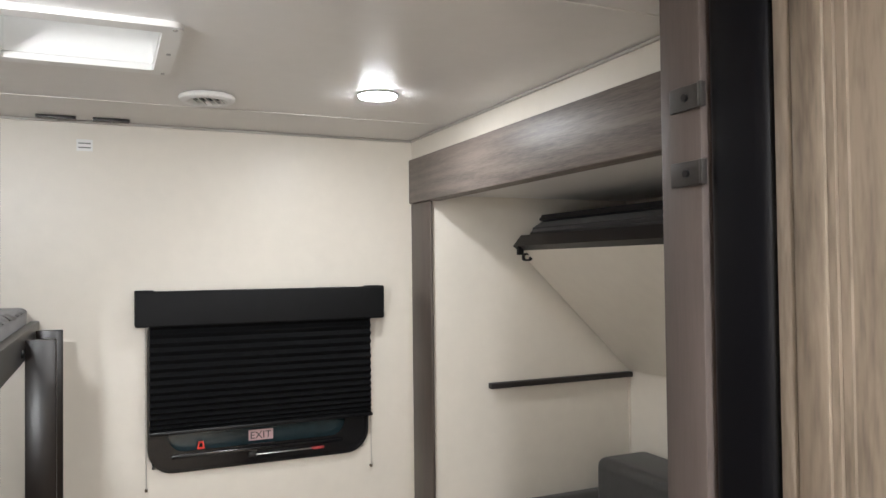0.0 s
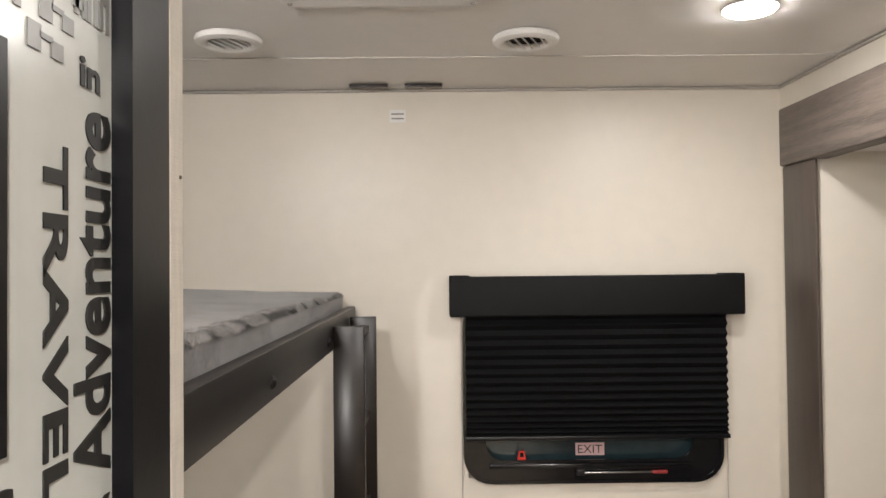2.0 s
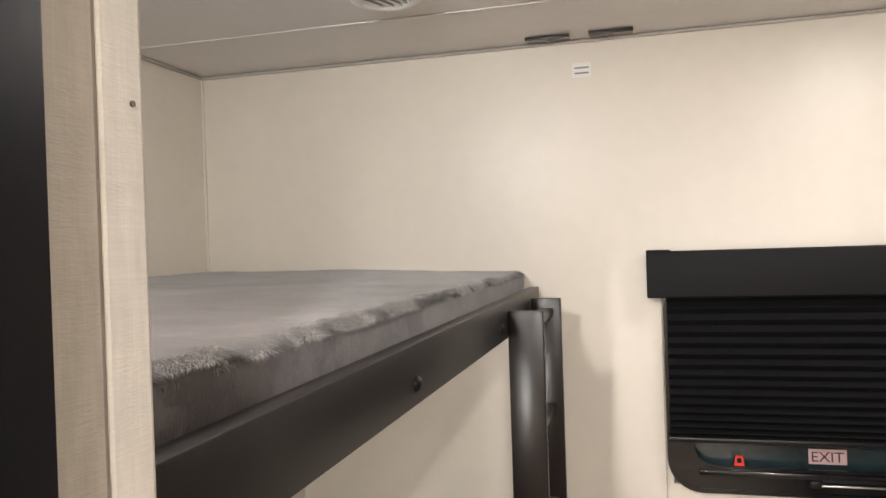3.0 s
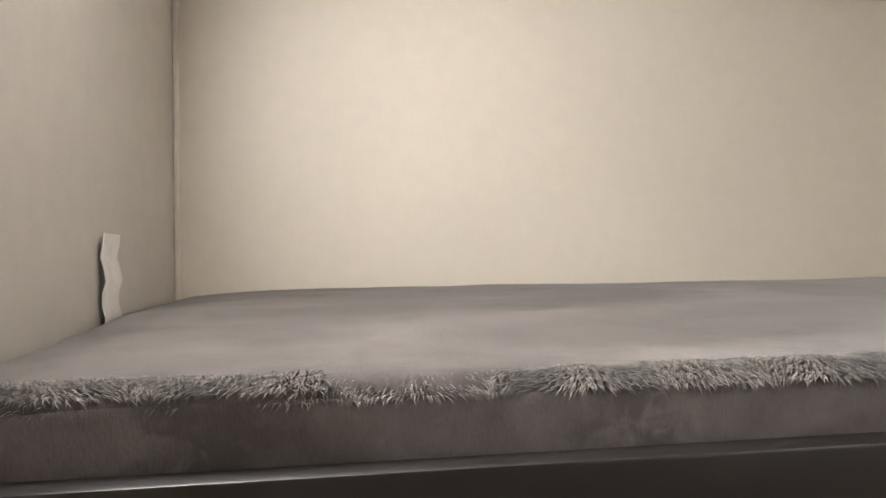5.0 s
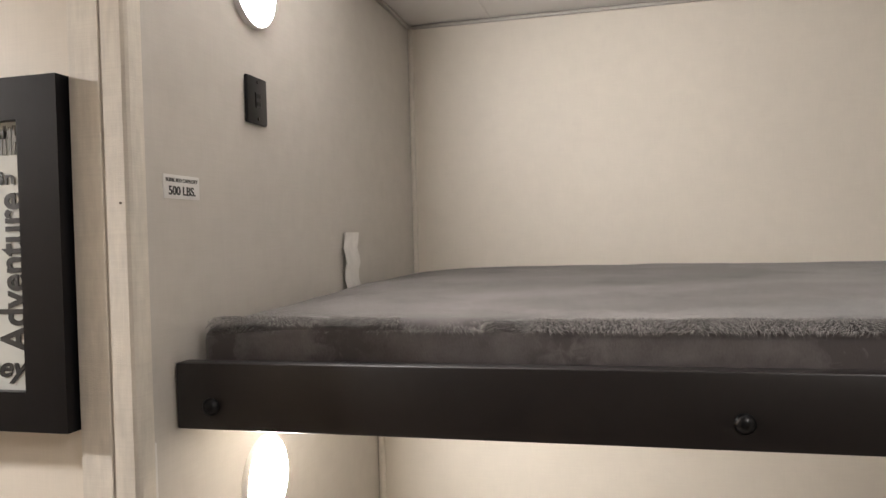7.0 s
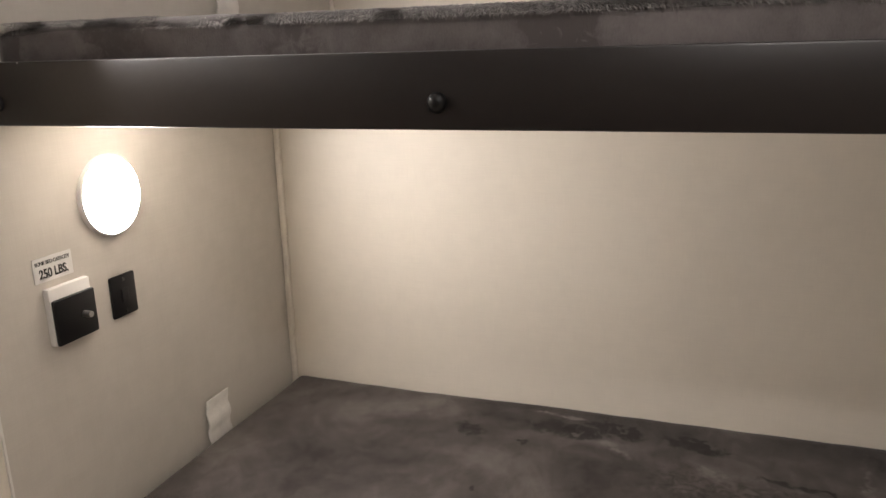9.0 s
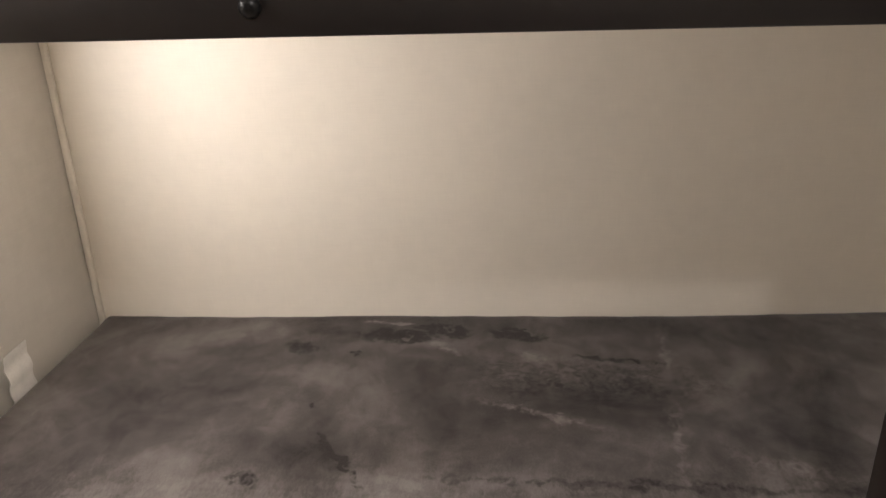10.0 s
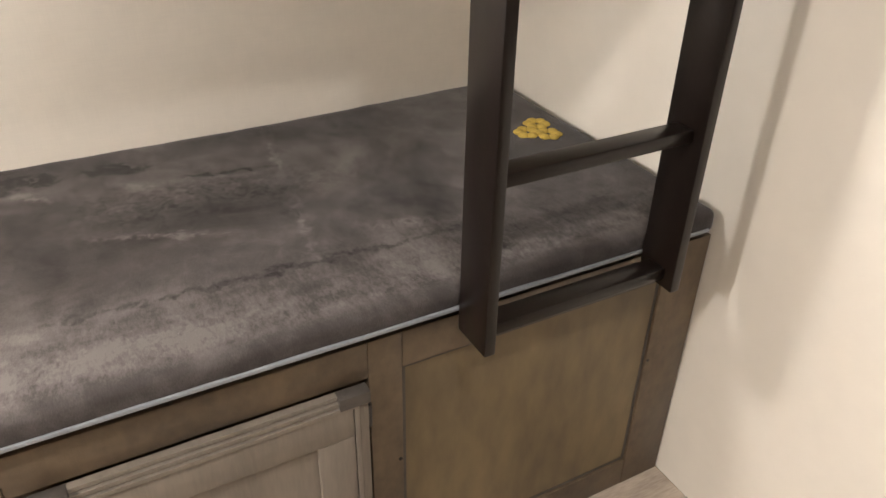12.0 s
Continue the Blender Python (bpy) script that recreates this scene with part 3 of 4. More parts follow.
def pile(y0, y1, x0, x1, ztop, count, seed, length):
    """Short matted tufts of pile, each a thin bent blade; they lie in changing directions along the edge."""
    rnd = random.Random(seed)
    vs, fs = [], []
    for _ in range(count):
        y = rnd.uniform(y0, y1)
        x = x0 + (x1 - x0) * rnd.random()
        k = (x - x0) / (x1 - x0)
        if rnd.random() > 0.62 + 0.9 * abs(noise.noise(Vector((y * 6, seed, 0)))) + 0.3 * k:
            continue
        lean = noise.noise(Vector((y * 16, seed, x * 20))) * 2.6 + rnd.uniform(-0.35, 0.35)
        out = Vector((math.cos(lean) * 0.8, math.sin(lean), rnd.uniform(-0.05, 0.28) - 0.85 * max(0.0, k - 0.6)))
        out.normalize()
        ln = length * rnd.uniform(0.5, 1.2)
        side = out.cross(Vector((0, 0, 1))).normalized() * rnd.uniform(0.0003, 0.0007)
        a = Vector((x, y, ztop(x, y) - 0.001))
        b = a + out * ln * 0.6
        c = a + out * ln - Vector((0, 0, ln * 0.28))
        cell = math.floor(c.y / 0.0065 + 3 * noise.noise(Vector((x * 40, y * 9, seed))))
        c.y += ((cell + 0.5 + 0.6 * noise.noise(Vector((cell * 1.7, seed, 0)))) * 0.0065 - c.y) * 0.35 if abs((cell + 0.5) * 0.0065 - c.y) < 0.008 else 0.0
        q = len(vs)
        vs += [a - side, a + side, b + side * 0.8, b - side * 0.8, c]
        fs += [(q, q + 1, q + 2, q + 3), (q + 3, q + 2, q + 4)]
    me = bpy.data.meshes.new("fur")
    me.from_pydata(vs, [], fs)
    bm = bmesh.new()
    bm.from_mesh(me)
    return bm


upper = thing("upper_bunk", (0.54, -0.94, 1.34), "upper bunk with a black-brown front rail", "bunk bed")
part("platform", box(0.002, 1.048, END_Y + 0.002, -0.002, 1.345, 1.392), WALL, upper, "cream bunk board")
part("rail", box(1.05, 1.078, -1.876, -0.012, 1.341, 1.423, 0.003), RAIL, upper, "black-brown satin front rail", True)
for by in (-1.828, -1.219, -0.61, -0.07):
    part("bolt", lathe([(0.011, 0), (0.011, 0.003), (0.008, 0.007), (0.003, 0.009)], 20, Matrix.Translation((1.077, by, 1.370)) @ Matrix.Rotation(radians(90), 4, "Y")), BLACK, upper, "", True)
UM = (0.012, 1.042, -1.866, -0.03, 1.394, 1.489)
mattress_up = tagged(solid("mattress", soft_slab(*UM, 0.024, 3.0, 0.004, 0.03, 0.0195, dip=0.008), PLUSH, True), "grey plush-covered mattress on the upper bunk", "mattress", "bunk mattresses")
mattress_up.data.materials.append(PLUSH_LIT_SIDE)
# Side faces take the lightened copy to look more strongly lit
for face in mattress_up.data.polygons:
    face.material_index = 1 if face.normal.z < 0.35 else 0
fringe = pile(-1.852, -0.04, 1.004, 1.041, lambda x, y: 1.4705 - max(0.0, x - 1.020) ** 2 * 25, 42000, 2, 0.0088)
join(fringe, pile(-1.850, -1.60, 1.006, 1.041, lambda x, y: 1.4735 - max(0.0, x - 1.024) ** 2 * 25, 4500, 3, 0.008))
tagged(part("fur_edge", fringe, PILE_LIGHT, mattress_up, "ruffled pale pile along the front edge"), kind="stuff")
LM = (BACK_LOW_X + 0.004, 1.072, -1.862, -0.012, 0.622, 0.671)
CREASES = ((0.666, -1.02, 0.773, -0.789, 0.0027, 0.010), (0.505, -0.831, 0.537, -0.661, -0.0032, 0.009), (0.351, -0.621, 0.643, -0.658, 0.0018, 0.014),
           (0.643, -0.658, 0.918, -0.705, 0.0014, 0.014), (0.50, -0.93, 0.53, -0.87, 0.0027, 0.018), (0.46, -1.10, 0.50, -1.05, 0.0023, 0.016),
           (0.43, -1.24, 0.44, -1.16, -0.0023, 0.018), (0.47, -1.40, 0.49, -1.34, -0.0023, 0.015), (0.772, -1.281, 0.927, -1.172, 0.0018, 0.012),
           (0.94, -1.35, 0.96, -0.25, -0.0018, 0.008), (0.99, -0.47, 1.00, -0.41, -0.0023, 0.016), (0.33, -1.5, 0.32, -0.7, 0.0018, 0.012))
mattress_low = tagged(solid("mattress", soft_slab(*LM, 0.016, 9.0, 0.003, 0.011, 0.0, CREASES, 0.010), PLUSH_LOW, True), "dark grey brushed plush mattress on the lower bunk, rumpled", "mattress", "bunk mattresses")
part("piping", box(1.066, 1.076, -1.86, -0.03, 0.6325, 0.6395, 0.002), PIPING, mattress_low, "pale blue edge binding", True)
tagged(part("fur_edge", pile(-1.84, -0.05, 0.96, 1.062, lambda x, y: 0.6715 - max(0.0, x - 1.05) ** 2 * 25, 12000, 7, 0.006), PLUSH_LOW, mattress_low, "ruffled worn pile along the front"), kind="stuff")
tufts = bmesh.new()
for i, (y0, y1, x0, x1, count) in enumerate(((-1.26, -1.12, 0.375, 0.450, 700), (-1.12, -1.03, 0.345, 0.400, 350), (-0.97, -0.88, 0.405, 0.475, 450), (-1.41, -1.34, 0.445, 0.505, 260),
                                             (-1.40, -1.33, 0.885, 0.925, 300), (-1.20, -1.12, 0.600, 0.640, 120), (-0.83, -0.70, 0.90, 0.925, 250))):
    join(tufts, pile(y0, y1, x0, x1, lambda x, y: 0.6705 - sag_at(x, y, LM[1], 0.010), count, 20 + i, 0.010))
tagged(part("fur_tufts", tufts, PLUSH_LOW, mattress_low, "matted dark tufts on the top"), kind="stuff")

# base cabinet under the lower bunk
BX = 1.061
base = thing("bunk_base_cabinet", (0.7, -0.94, 0.0), "brown stained wood cabinet under the lower bunk", "cabinet")
part("body", box(BACK_LOW_X + 0.003, BX - 0.022, END_Y + 0.003, -0.004, 0.0, 0.621), BASE_WOOD, base)
PY0, PY1, PZ0, PZ1 = -0.628, -0.105, 0.075, 0.545
for a, b, c, d in ((-0.105, -0.004, 0.0, 0.6135), (-0.684, -0.628, 0.0, 0.6135), (-1.25, -1.17, 0.0, 0.6135), (END_Y + 0.003, -1.80, 0.0, 0.6135)):
    part("stile", box(BX - 0.021, BX, a, b, c, d, 0.002), BASE_WOOD, base, "", True)
for a, b in ((-0.628, -0.105), (-1.17, -0.684), (-1.80, -1.25)):
    part("top_rail", box(BX - 0.021, BX - 0.0005, a, b, 0.545, 0.613, 0.002), BASE_WOOD, base, "", True)
    part("bottom_rail", box(BX - 0.021, BX - 0.0005, a, b, 0.0, 0.075, 0.002), BASE_WOOD, base, "", True)
part("panel", box(BX - 0.0225, BX - 0.0065, PY0 - 0.001, PY1 + 0.001, PZ0 - 0.001, PZ1 + 0.001), PANEL_WOOD, base, "blotchy olive-brown recessed wood panel")
# Dark ring that puts the shade at the panel's recessed edge into colour
part("recess_shade_line", ring([(PY0, PZ0), (PY1, PZ0), (PY1, PZ1), (PY0, PZ1)], [(PY0 + 0.007, PZ0 + 0.007), (PY1 - 0.007, PZ0 + 0.007), (PY1 - 0.007, PZ1 - 0.007), (PY0 + 0.007, PZ1 - 0.007)], "x", BX - 0.0068, BX - 0.0058), CORNER_WOOD, base, "dark line for the shade round the recessed panel")


def raised_door(parent, x, y0, y1, z0, z1, mat, name="door"):
    """A framed door with a stepped outer moulding and dark corner blocks on a plane that faces +x."""
    d = part(name, box(x + 0.001, x + 0.010, y0 + 0.01, y1 - 0.01, z0 + 0.01, z1 - 0.01), mat, parent, "taupe glazed recessed-panel door")
    e, w = 0.026, 0.085
    for p, q, c, f in ((y0 + e, y1 - e, z1 - w, z1 - e), (y0 + e, y1 - e, z0 + e, z0 + w), (y0 + e, y0 + w, z0 + w, z1 - w), (y1 - w, y1 - e, z0 + w, z1 - w)):
        part("frame_rail", box(x + 0.002, x + 0.019, p, q, c, f, 0.002), mat, d, "", True)
    for k, (o, h) in enumerate(((0.0, 0.013), (0.009, 0.018), (0.018, 0.022))):
        p = [(y0 + o, z0 + o), (y1 - o, z0 + o), (y1 - o, z1 - o), (y0 + o, z1 - o)]
        i = o + 0.007
        q = [(y0 + i, z0 + i), (y1 - i, z0 + i), (y1 - i, z1 - i), (y0 + i, z1 - i)]
        part("moulding", ring(p, q, "x", x + 0.001, x + h), mat, d)
    for cy, sy in ((y0, 1), (y1, -1)):
        for cz, sz in ((z0, 1), (z1, -1)):
            p, q = sorted((cy - 0.001 * sy, cy + 0.048 * sy))
            f, g = sorted((cz - 0.001 * sz, cz + 0.022 * sz))
            part("corner_block", box(x + 0.001, x + 0.0235, p, q, f, g, 0.002), CORNER_WOOD, d, "dark grey-brown moulding corner", True)
    return d


raised_door(base, BX, -1.150, -0.692, 0.05, 0.542, DOOR_WOOD)
raised_door(base, BX, -1.79, -1.255, 0.05, 0.542, DOOR_WOOD)

for hy, hz in ((-0.689, 0.478), (-0.689, 0.115)):
    part("hinge", lathe([(0.002, 0), (0.0052, 0.001), (0.0055, 0.020), (0.0055, 0.026), (0.0052, 0.045), (0.002, 0.046)], 14, Matrix.Translation((BX + 0.005, hy, hz - 0.023))), BRONZE, base, "dark bronze hinge barrel", True)
part("screw", disc(0.0035, 0.0015, 12, m=Matrix.Translation((BX - 0.0005, -0.634, 0.348)) @ Matrix.Rotation(radians(90), 4, "Y")), BLACK, base, "small black dot on the stile")
# Dark knot in the right stile, made as a small disc
part("screw", disc(0.003, 0.0015, 12, m=Matrix.Translation((BX - 0.0005, -0.100, 0.352)) @ Matrix.Rotation(radians(90), 4, "Y")), BLACK, base, "small black dot on the stile")

# ladder
ladder = thing("ladder", (1.118, -0.36, 0.598), "espresso-stained wooden ladder hooked on the upper bunk rail", "ladder")
for a, b in ((-0.544, -0.525), (-0.191, -0.172)):
    part("stile", box(1.080, 1.158, a, b, 0.603, 1.402, 0.003), LADDER, ladder, "", True)
for z in (0.630, 0.871, 1.117, 1.366):
    part("rung", box(1.100, 1.138, -0.526, -0.190, z - 0.011, z + 0.011, 0.004), LADDER, ladder, "", True)

# ---- window ----
win = structure("window_1", ring(round_rect(1.420, 2.247, 0.855, 1.445, 0.09), round_rect(1.476, 2.165, 0.919, 1.38, 0.07), "y", -0.016, 0.0), GLOSS_BLACK, "gloss black rounded window frame", True)
part("inner_frame", ring(round_rect(1.452, 2.210, 0.893, 1.415, 0.075), round_rect(1.488, 2.15, 0.929, 1.37, 0.06), "y", -0.020, -0.015), GLOSS_BLACK, win, "", True)
part("outer_lip", ring(round_rect(1.4195, 2.2475, 0.8545, 1.4455, 0.09), round_rect(1.430, 2.237, 0.865, 1.435, 0.082), "y", -0.0205, -0.0155), GLOSS_BLACK, win, "", True)
part("pane", box(1.47, 2.175, 0.020, 0.026, 0.905, 1.40), GLASS_DARK, win, "dark tinted glass")
part("sill_rail", box(1.50, 2.14, -0.030, -0.012, 0.904, 0.920, 0.004), GLOSS_BLACK, win, "", True)
structure("backdrop_window_well", box(WIN_X0 - 0.02, WIN_X1 + 0.02, 0.05, 0.06, WIN_Z0 - 0.02, WIN_Z1 + 0.02), BLACK, "dark outside behind the window")

blind = thing("window_blind", (1.84, -0.04, 1.4), "black pleated window shade lowered under a charcoal valance", "window blind")
part("valance", box(1.378, 2.302, -0.078, -0.001, 1.389, 1.514, 0.006, 3), VALANCE, blind, "charcoal padded valance", True)
for a, b in ((1.378, 1.442), (2.238, 2.302)):
    part("valance_cap", box(a, b, -0.075, -0.001, 1.500, 1.518, 0.004, 3), VALANCE, blind, "", True)
pts, n_pleat = [], 15
zt, zb = 1.392, 1.012
zs = [zt - (zt - zb) * (1 - (1 - i / (2 * n_pleat)) ** 1.3) for i in range(2 * n_pleat + 1)]
front = [(-0.050 if i % 2 == 0 else -0.034, z) for i, z in enumerate(zs)]
back = [(y + 0.004, z) for y, z in front][::-1]
part("pleated_shade", prism(front + back, "x", 1.428, 2.254), SHADE, blind, "black pleated fabric")
part("bottom_bar", box(1.424, 2.258, -0.052, -0.028, 0.999, 1.012, 0.003), BLACK, blind, "", True)
for cx, zb2 in ((1.415, 0.802), (2.262, 0.791)):
    part("cord", disc(0.0016, 1.39 - zb2, 8, m=Matrix.Translation((cx, -0.012, zb2))), EDGE_BEAD, blind, "thin grey-beige cord")
    part("cord_clip", box(cx - 0.005, cx + 0.005, -0.016, 0.0, zb2 - 0.006, zb2 + 0.004, 0.002), BASE_WOOD, blind, "small brown cord anchor", True)

# ---- picture in the hallway ----
PXW = HALL_X
pic = thing("framed_sign", (PXW, -2.141, 1.358), "charcoal-framed frosted glass word sign with a mirror in its middle", "wall art")
O = [(-2.376, 1.358), (-1.949, 1.358), (-1.949, 1.765), (-2.376, 1.765)]
I = [(-2.312, 1.404), (-2.004, 1.404), (-2.004, 1.716), (-2.312, 1.716)]
part("frame", ring(O, I, "x", PXW + 0.001, PXW + 0.0295), FRAME_BLACK, pic, "charcoal wood frame")
part("glass_panel", box(PXW + 0.004, PXW + 0.018, -2.3125, -2.0035, 1.4035, 1.7165), FROST, pic, "frosted pale glass")
MO = [(-2.214, 1.479), (-2.106, 1.479), (-2.106, 1.647), (-2.214, 1.647)]
MI = [(-2.208, 1.486), (-2.112, 1.486), (-2.112, 1.640), (-2.208, 1.640)]
part("mirror_border", ring(MO, MI, "x", PXW + 0.018, PXW + 0.0205), FRAME_BLACK, pic, "thin dark border")
part("mirror", box(PXW + 0.018, PXW + 0.0195, -2.208, -2.112, 1.486, 1.640), MIRROR, pic, "small mirror")
XT = PXW + 0.0186
H, UPZ = (0, 1, 0), (0, 0, 1)
CCW, LEFT, CW = (0, 0, 1), (0, -1, 0), (0, 0, -1)
for text, y, z, r, u, ln, ht, sl in (
        ("memories", -2.184, 1.4605, H, UPZ, 0.172, 0.021, 0), ("Explore", -2.222, 1.4245, H, UPZ, 0.128, 0.028, 0), ("Journey", -2.078, 1.4275, H, UPZ, 0.140, 0.032, 0.3),
        ("Family", -2.238, 1.569, CCW, LEFT, 0.172, 0.046, 0), ("TRAVEL", -2.064, 1.527, CW, H, 0.168, 0.022, 0), ("Adventure", -2.027, 1.541, CCW, LEFT, 0.186, 0.040, 0), ("in", -2.030, 1.6515, H, UPZ, 0.021, 0.015, 0)):
    words("lettering", text, facing(XT, y, z, r, u), INK, pic, ln, ht, 0.0012, sl)
random.seed(5)


def letter_bars(y0, y1, z0, z1, mat):
    """One unreadable letter as plain bars: two stems and a joining bar."""
    w, h = y1 - y0, z1 - z0
    k = random.uniform(0.35, 0.6)
    for a, b, c, e in ((0, 0.34, 0, 1), (0.62, 0.96, 0, random.uniform(0.6, 1.0)), (0.30, 0.66, k, k + 0.22)):
        part("lettering_bar", box(XT - 0.0004, XT + 0.0003, y0 + a * w, y0 + b * w, z0 + c * h, z0 + e * h), mat, pic)


# Black upper letters drawn grey, the ceiling's reflection put into their colour
for i in range(10):
    y = -2.285 + i * 0.0195
    letter_bars(y, y + 0.017, 1.664, 1.714, GREY_INK_AND_GLARE)
for i in range(4):
    z = 1.650 + i * 0.0155
    letter_bars(-2.088 + i * 0.010, -2.056 + i * 0.010, z, z + 0.012, GREY_INK_AND_GLARE)
for i in range(3):
    y = -2.046 + i * 0.013
    letter_bars(y, y + 0.012, 1.678, 1.712, GREY_INK_AND_GLARE)
for i in range(7):
    z = 1.424 + i * 0.033
    letter_bars(-2.292, -2.267, z, z + 0.026, INK)

# ---- ceiling things ----
def round_vent(x, y):
    v = thing("ceiling_vent", (x, y, CEIL), "round white ceiling air vent with slanted slats", "air vent", "ceiling vents")
    m = Matrix.Translation((x, y, CEIL)) @ DOWN
    part("backing", disc(0.055, 0.002, 32, m=m), VENT_DARK, v, "dark duct opening")
    bm = lathe([(0.080, 0), (0.083, 0.006), (0.080, 0.014), (0.070, 0.019), (0.060, 0.019), (0.052, 0.014), (0.050, 0.008)], 44, m)
    bm.faces.ensure_lookup_table()
    bmesh.ops.delete(bm, geom=[f for f in bm.faces if len(f.verts) > 4], context="FACES_ONLY")
    part("ring", bm, WHITE, v, "", True)
    for i in range(-2, 3):
        w = math.sqrt(max(0.0, 0.051 ** 2 - (i * 0.020) ** 2))
        b = box(-0.0016, 0.0016, -w, w, -0.008, 0.008)
        bmesh.ops.transform(b, matrix=m @ Matrix.Rotation(radians(22), 4, "Z") @ Matrix.Translation((i * 0.020, 0, 0.010)) @ Matrix.Rotation(radians(35), 4, "Y"), verts=b.verts)
        part("slat", b, WHITE, v)
    return v


round_vent(1.567, -0.555)
round_vent(0.832, -0.565)

sky = thing("roof_vent", (1.23, -1.03, CEIL), "white square roof vent with a screwed frame", "roof vent")
part("frame", ring(round_rect(1.018, 1.440, -1.245, -0.820, 0.03), round_rect(1.060, 1.398, -1.20, -0.862, 0.008), "z", CEIL - 0.012, CEIL + 0.004), WHITE, sky, "white plastic frame", True)
part("lining", ring(round_rect(1.055, 1.403, -1.205, -0.857, 0.008), round_rect(1.062, 1.396, -1.198, -0.864, 0.008), "z", CEIL + 0.0045, CEIL + 0.16), SKY_WHITE, sky, "white lining of the shaft")
part("lid", box(1.05, 1.41, -1.21, -0.85, CEIL + 0.16, CEIL + 0.17), SKY_LID_GLOW, sky, "translucent white lid given a glow of its own")
for a in (1.036, 1.422):
    for b in (-1.228, -1.03, -0.838):
        part("screw", disc(0.005, 0.003, 12, m=Matrix.Translation((a, b, CEIL - 0.012)) @ DOWN), STEEL, sky)

def latch(x0, x1):
    k = thing("ceiling_latch", (x0, -0.05, CEIL), "small dark chrome catch screwed to the ceiling", "latch", "ceiling latches")
    part("plate", box(x0, x1, -0.076, -0.028, CEIL - 0.004, CEIL + 0.001, 0.001), CATCH, k, "tarnished steel plate", True)
    part("lip", box(x0 - 0.001, x1 + 0.001, -0.082, -0.077, CEIL - 0.009, CEIL + 0.001, 0.001), RAIL, k, "dark front lip", True)
    part("pin", disc(0.005, 0.006, 14, m=Matrix.Translation(((x0 + x1) / 2, -0.045, CEIL - 0.004)) @ DOWN), STEEL, k)
    return k


latch(1.072, 1.192)
latch(1.246, 1.362)

# ---- labels, outlets, straps ----
lab = thing("warning_label", (1.218, 0, 2.033), "small white sticker with two dark lines of print", "label", "stickers")
part("paper", box(1.192, 1.244, -0.0015, -0.0002, 2.013, 2.054), LABEL, lab)
for z in (2.040, 2.025):
    part("print_bar", box(1.198, 1.238, -0.0024, -0.0014, z - 0.0022, z + 0.0022), GREY_INK_AND_GLARE, lab)


def capacity_label(x0, x1, z0, z1, text):
    k = thing("capacity_label", ((x0 + x1) / 2, END_Y, z0), "white bunk capacity sticker with black print", "label", "stickers")
    part("paper", box(x0, x1, END_Y + 0.0002, END_Y + 0.0015, z0, z1), LABEL, k)
    w, h = x1 - x0, z1 - z0
    words("print_small", "BUNK BED CAPACITY", facing((x0 + x1) / 2, END_Y + 0.0018, z1 - h * 0.22, (-1, 0, 0), (0, 0, 1)), INK, k, w * 0.88, h * 0.16)
    words("print_large", text, facing((x0 + x1) / 2, END_Y + 0.0018, z0 + h * 0.34, (-1, 0, 0), (0, 0, 1)), INK, k, w * 0.74, h * 0.38, 0.0008)
    return k


capacity_label(1.006, 1.084, 1.626, 1.656, "500 LBS.")
capacity_label(0.948, 1.022, 1.100, 1.138, "250 LBS.")


def usb_plate(x0, x1, z0, z1):
    k = thing("usb_outlet", ((x0 + x1) / 2, END_Y, z0), "black USB charging plate screwed to the bunk wall", "outlet", "bunk outlets")
    part("plate", box(x0, x1, END_Y, END_Y + 0.007, z0, z1, 0.003), BLACK, k, "", True)
    cx, cz = (x0 + x1) / 2, (z0 + z1) / 2
    part("port_frame", box(cx - 0.008, cx + 0.008, END_Y + 0.006, END_Y + 0.0085, cz - 0.012, cz + 0.012, 0.001), BLACK, k)
    for dz in (-0.006, 0.006):
        part("port", box(cx - 0.0055, cx + 0.0055, END_Y + 0.0083, END_Y + 0.0092, cz + dz - 0.0028, cz + dz + 0.0028), VENT_DARK, k)
    for zz in (z0 + 0.008, z1 - 0.008):
        part("screw", disc(0.0028, 0.0015, 10, m=Matrix.Translation((cx, END_Y + 0.007, zz)) @ OUT_Y), BRONZE, k)
    return k


usb_plate(0.816, 0.878, 1.748, 1.820)
usb_plate(0.824, 0.881, 0.996, 1.069)
sw = thing("switch_box", (0.97, END_Y, 1.0), "black surface box with a toggle switch on a white base", "switch")
part("base_plate", box(0.929, 1.012, END_Y, END_Y + 0.012, 0.998, 1.090, 0.003), WHITE, sw, "white backing plate", True)
part("box", box(0.930, 1.011, END_Y + 0.012, END_Y + 0.020, 0.999, 1.072, 0.003), BLACK, sw, "black plastic box", True)
part("toggle", disc(0.005, 0.014, 14, m=Matrix.Translation((0.957, END_Y + 0.02, 1.036)) @ OUT_Y), STEEL, sw, "steel toggle")


def strap(x0, x1, z0, z1):
    pts = [(END_Y + 0.003 + 0.006 * math.sin(i * 0.9) ** 2 + 0.010 * (1 - i / 9) * (i / 9), z0 + (z1 - z0) * i / 9) for i in range(10)]
    bm = prism(pts + [(y + 0.002, z) for y, z in pts[::-1]], "x", x0, x1)
    return tagged(solid("retaining_strap", bm, STRAP, True), "short white webbing strap standing up behind the mattress", "strap", "webbing straps")


strap(0.440, 0.512, 1.445, 1.583)
strap(0.602, 0.676, 0.630, 0.748)

# crochet piece on the lower mattress
fl = thing("crochet_trim", (0.63, -0.10, 0.671), "mustard yellow crocheted flower trim on the lower mattress", "decoration")
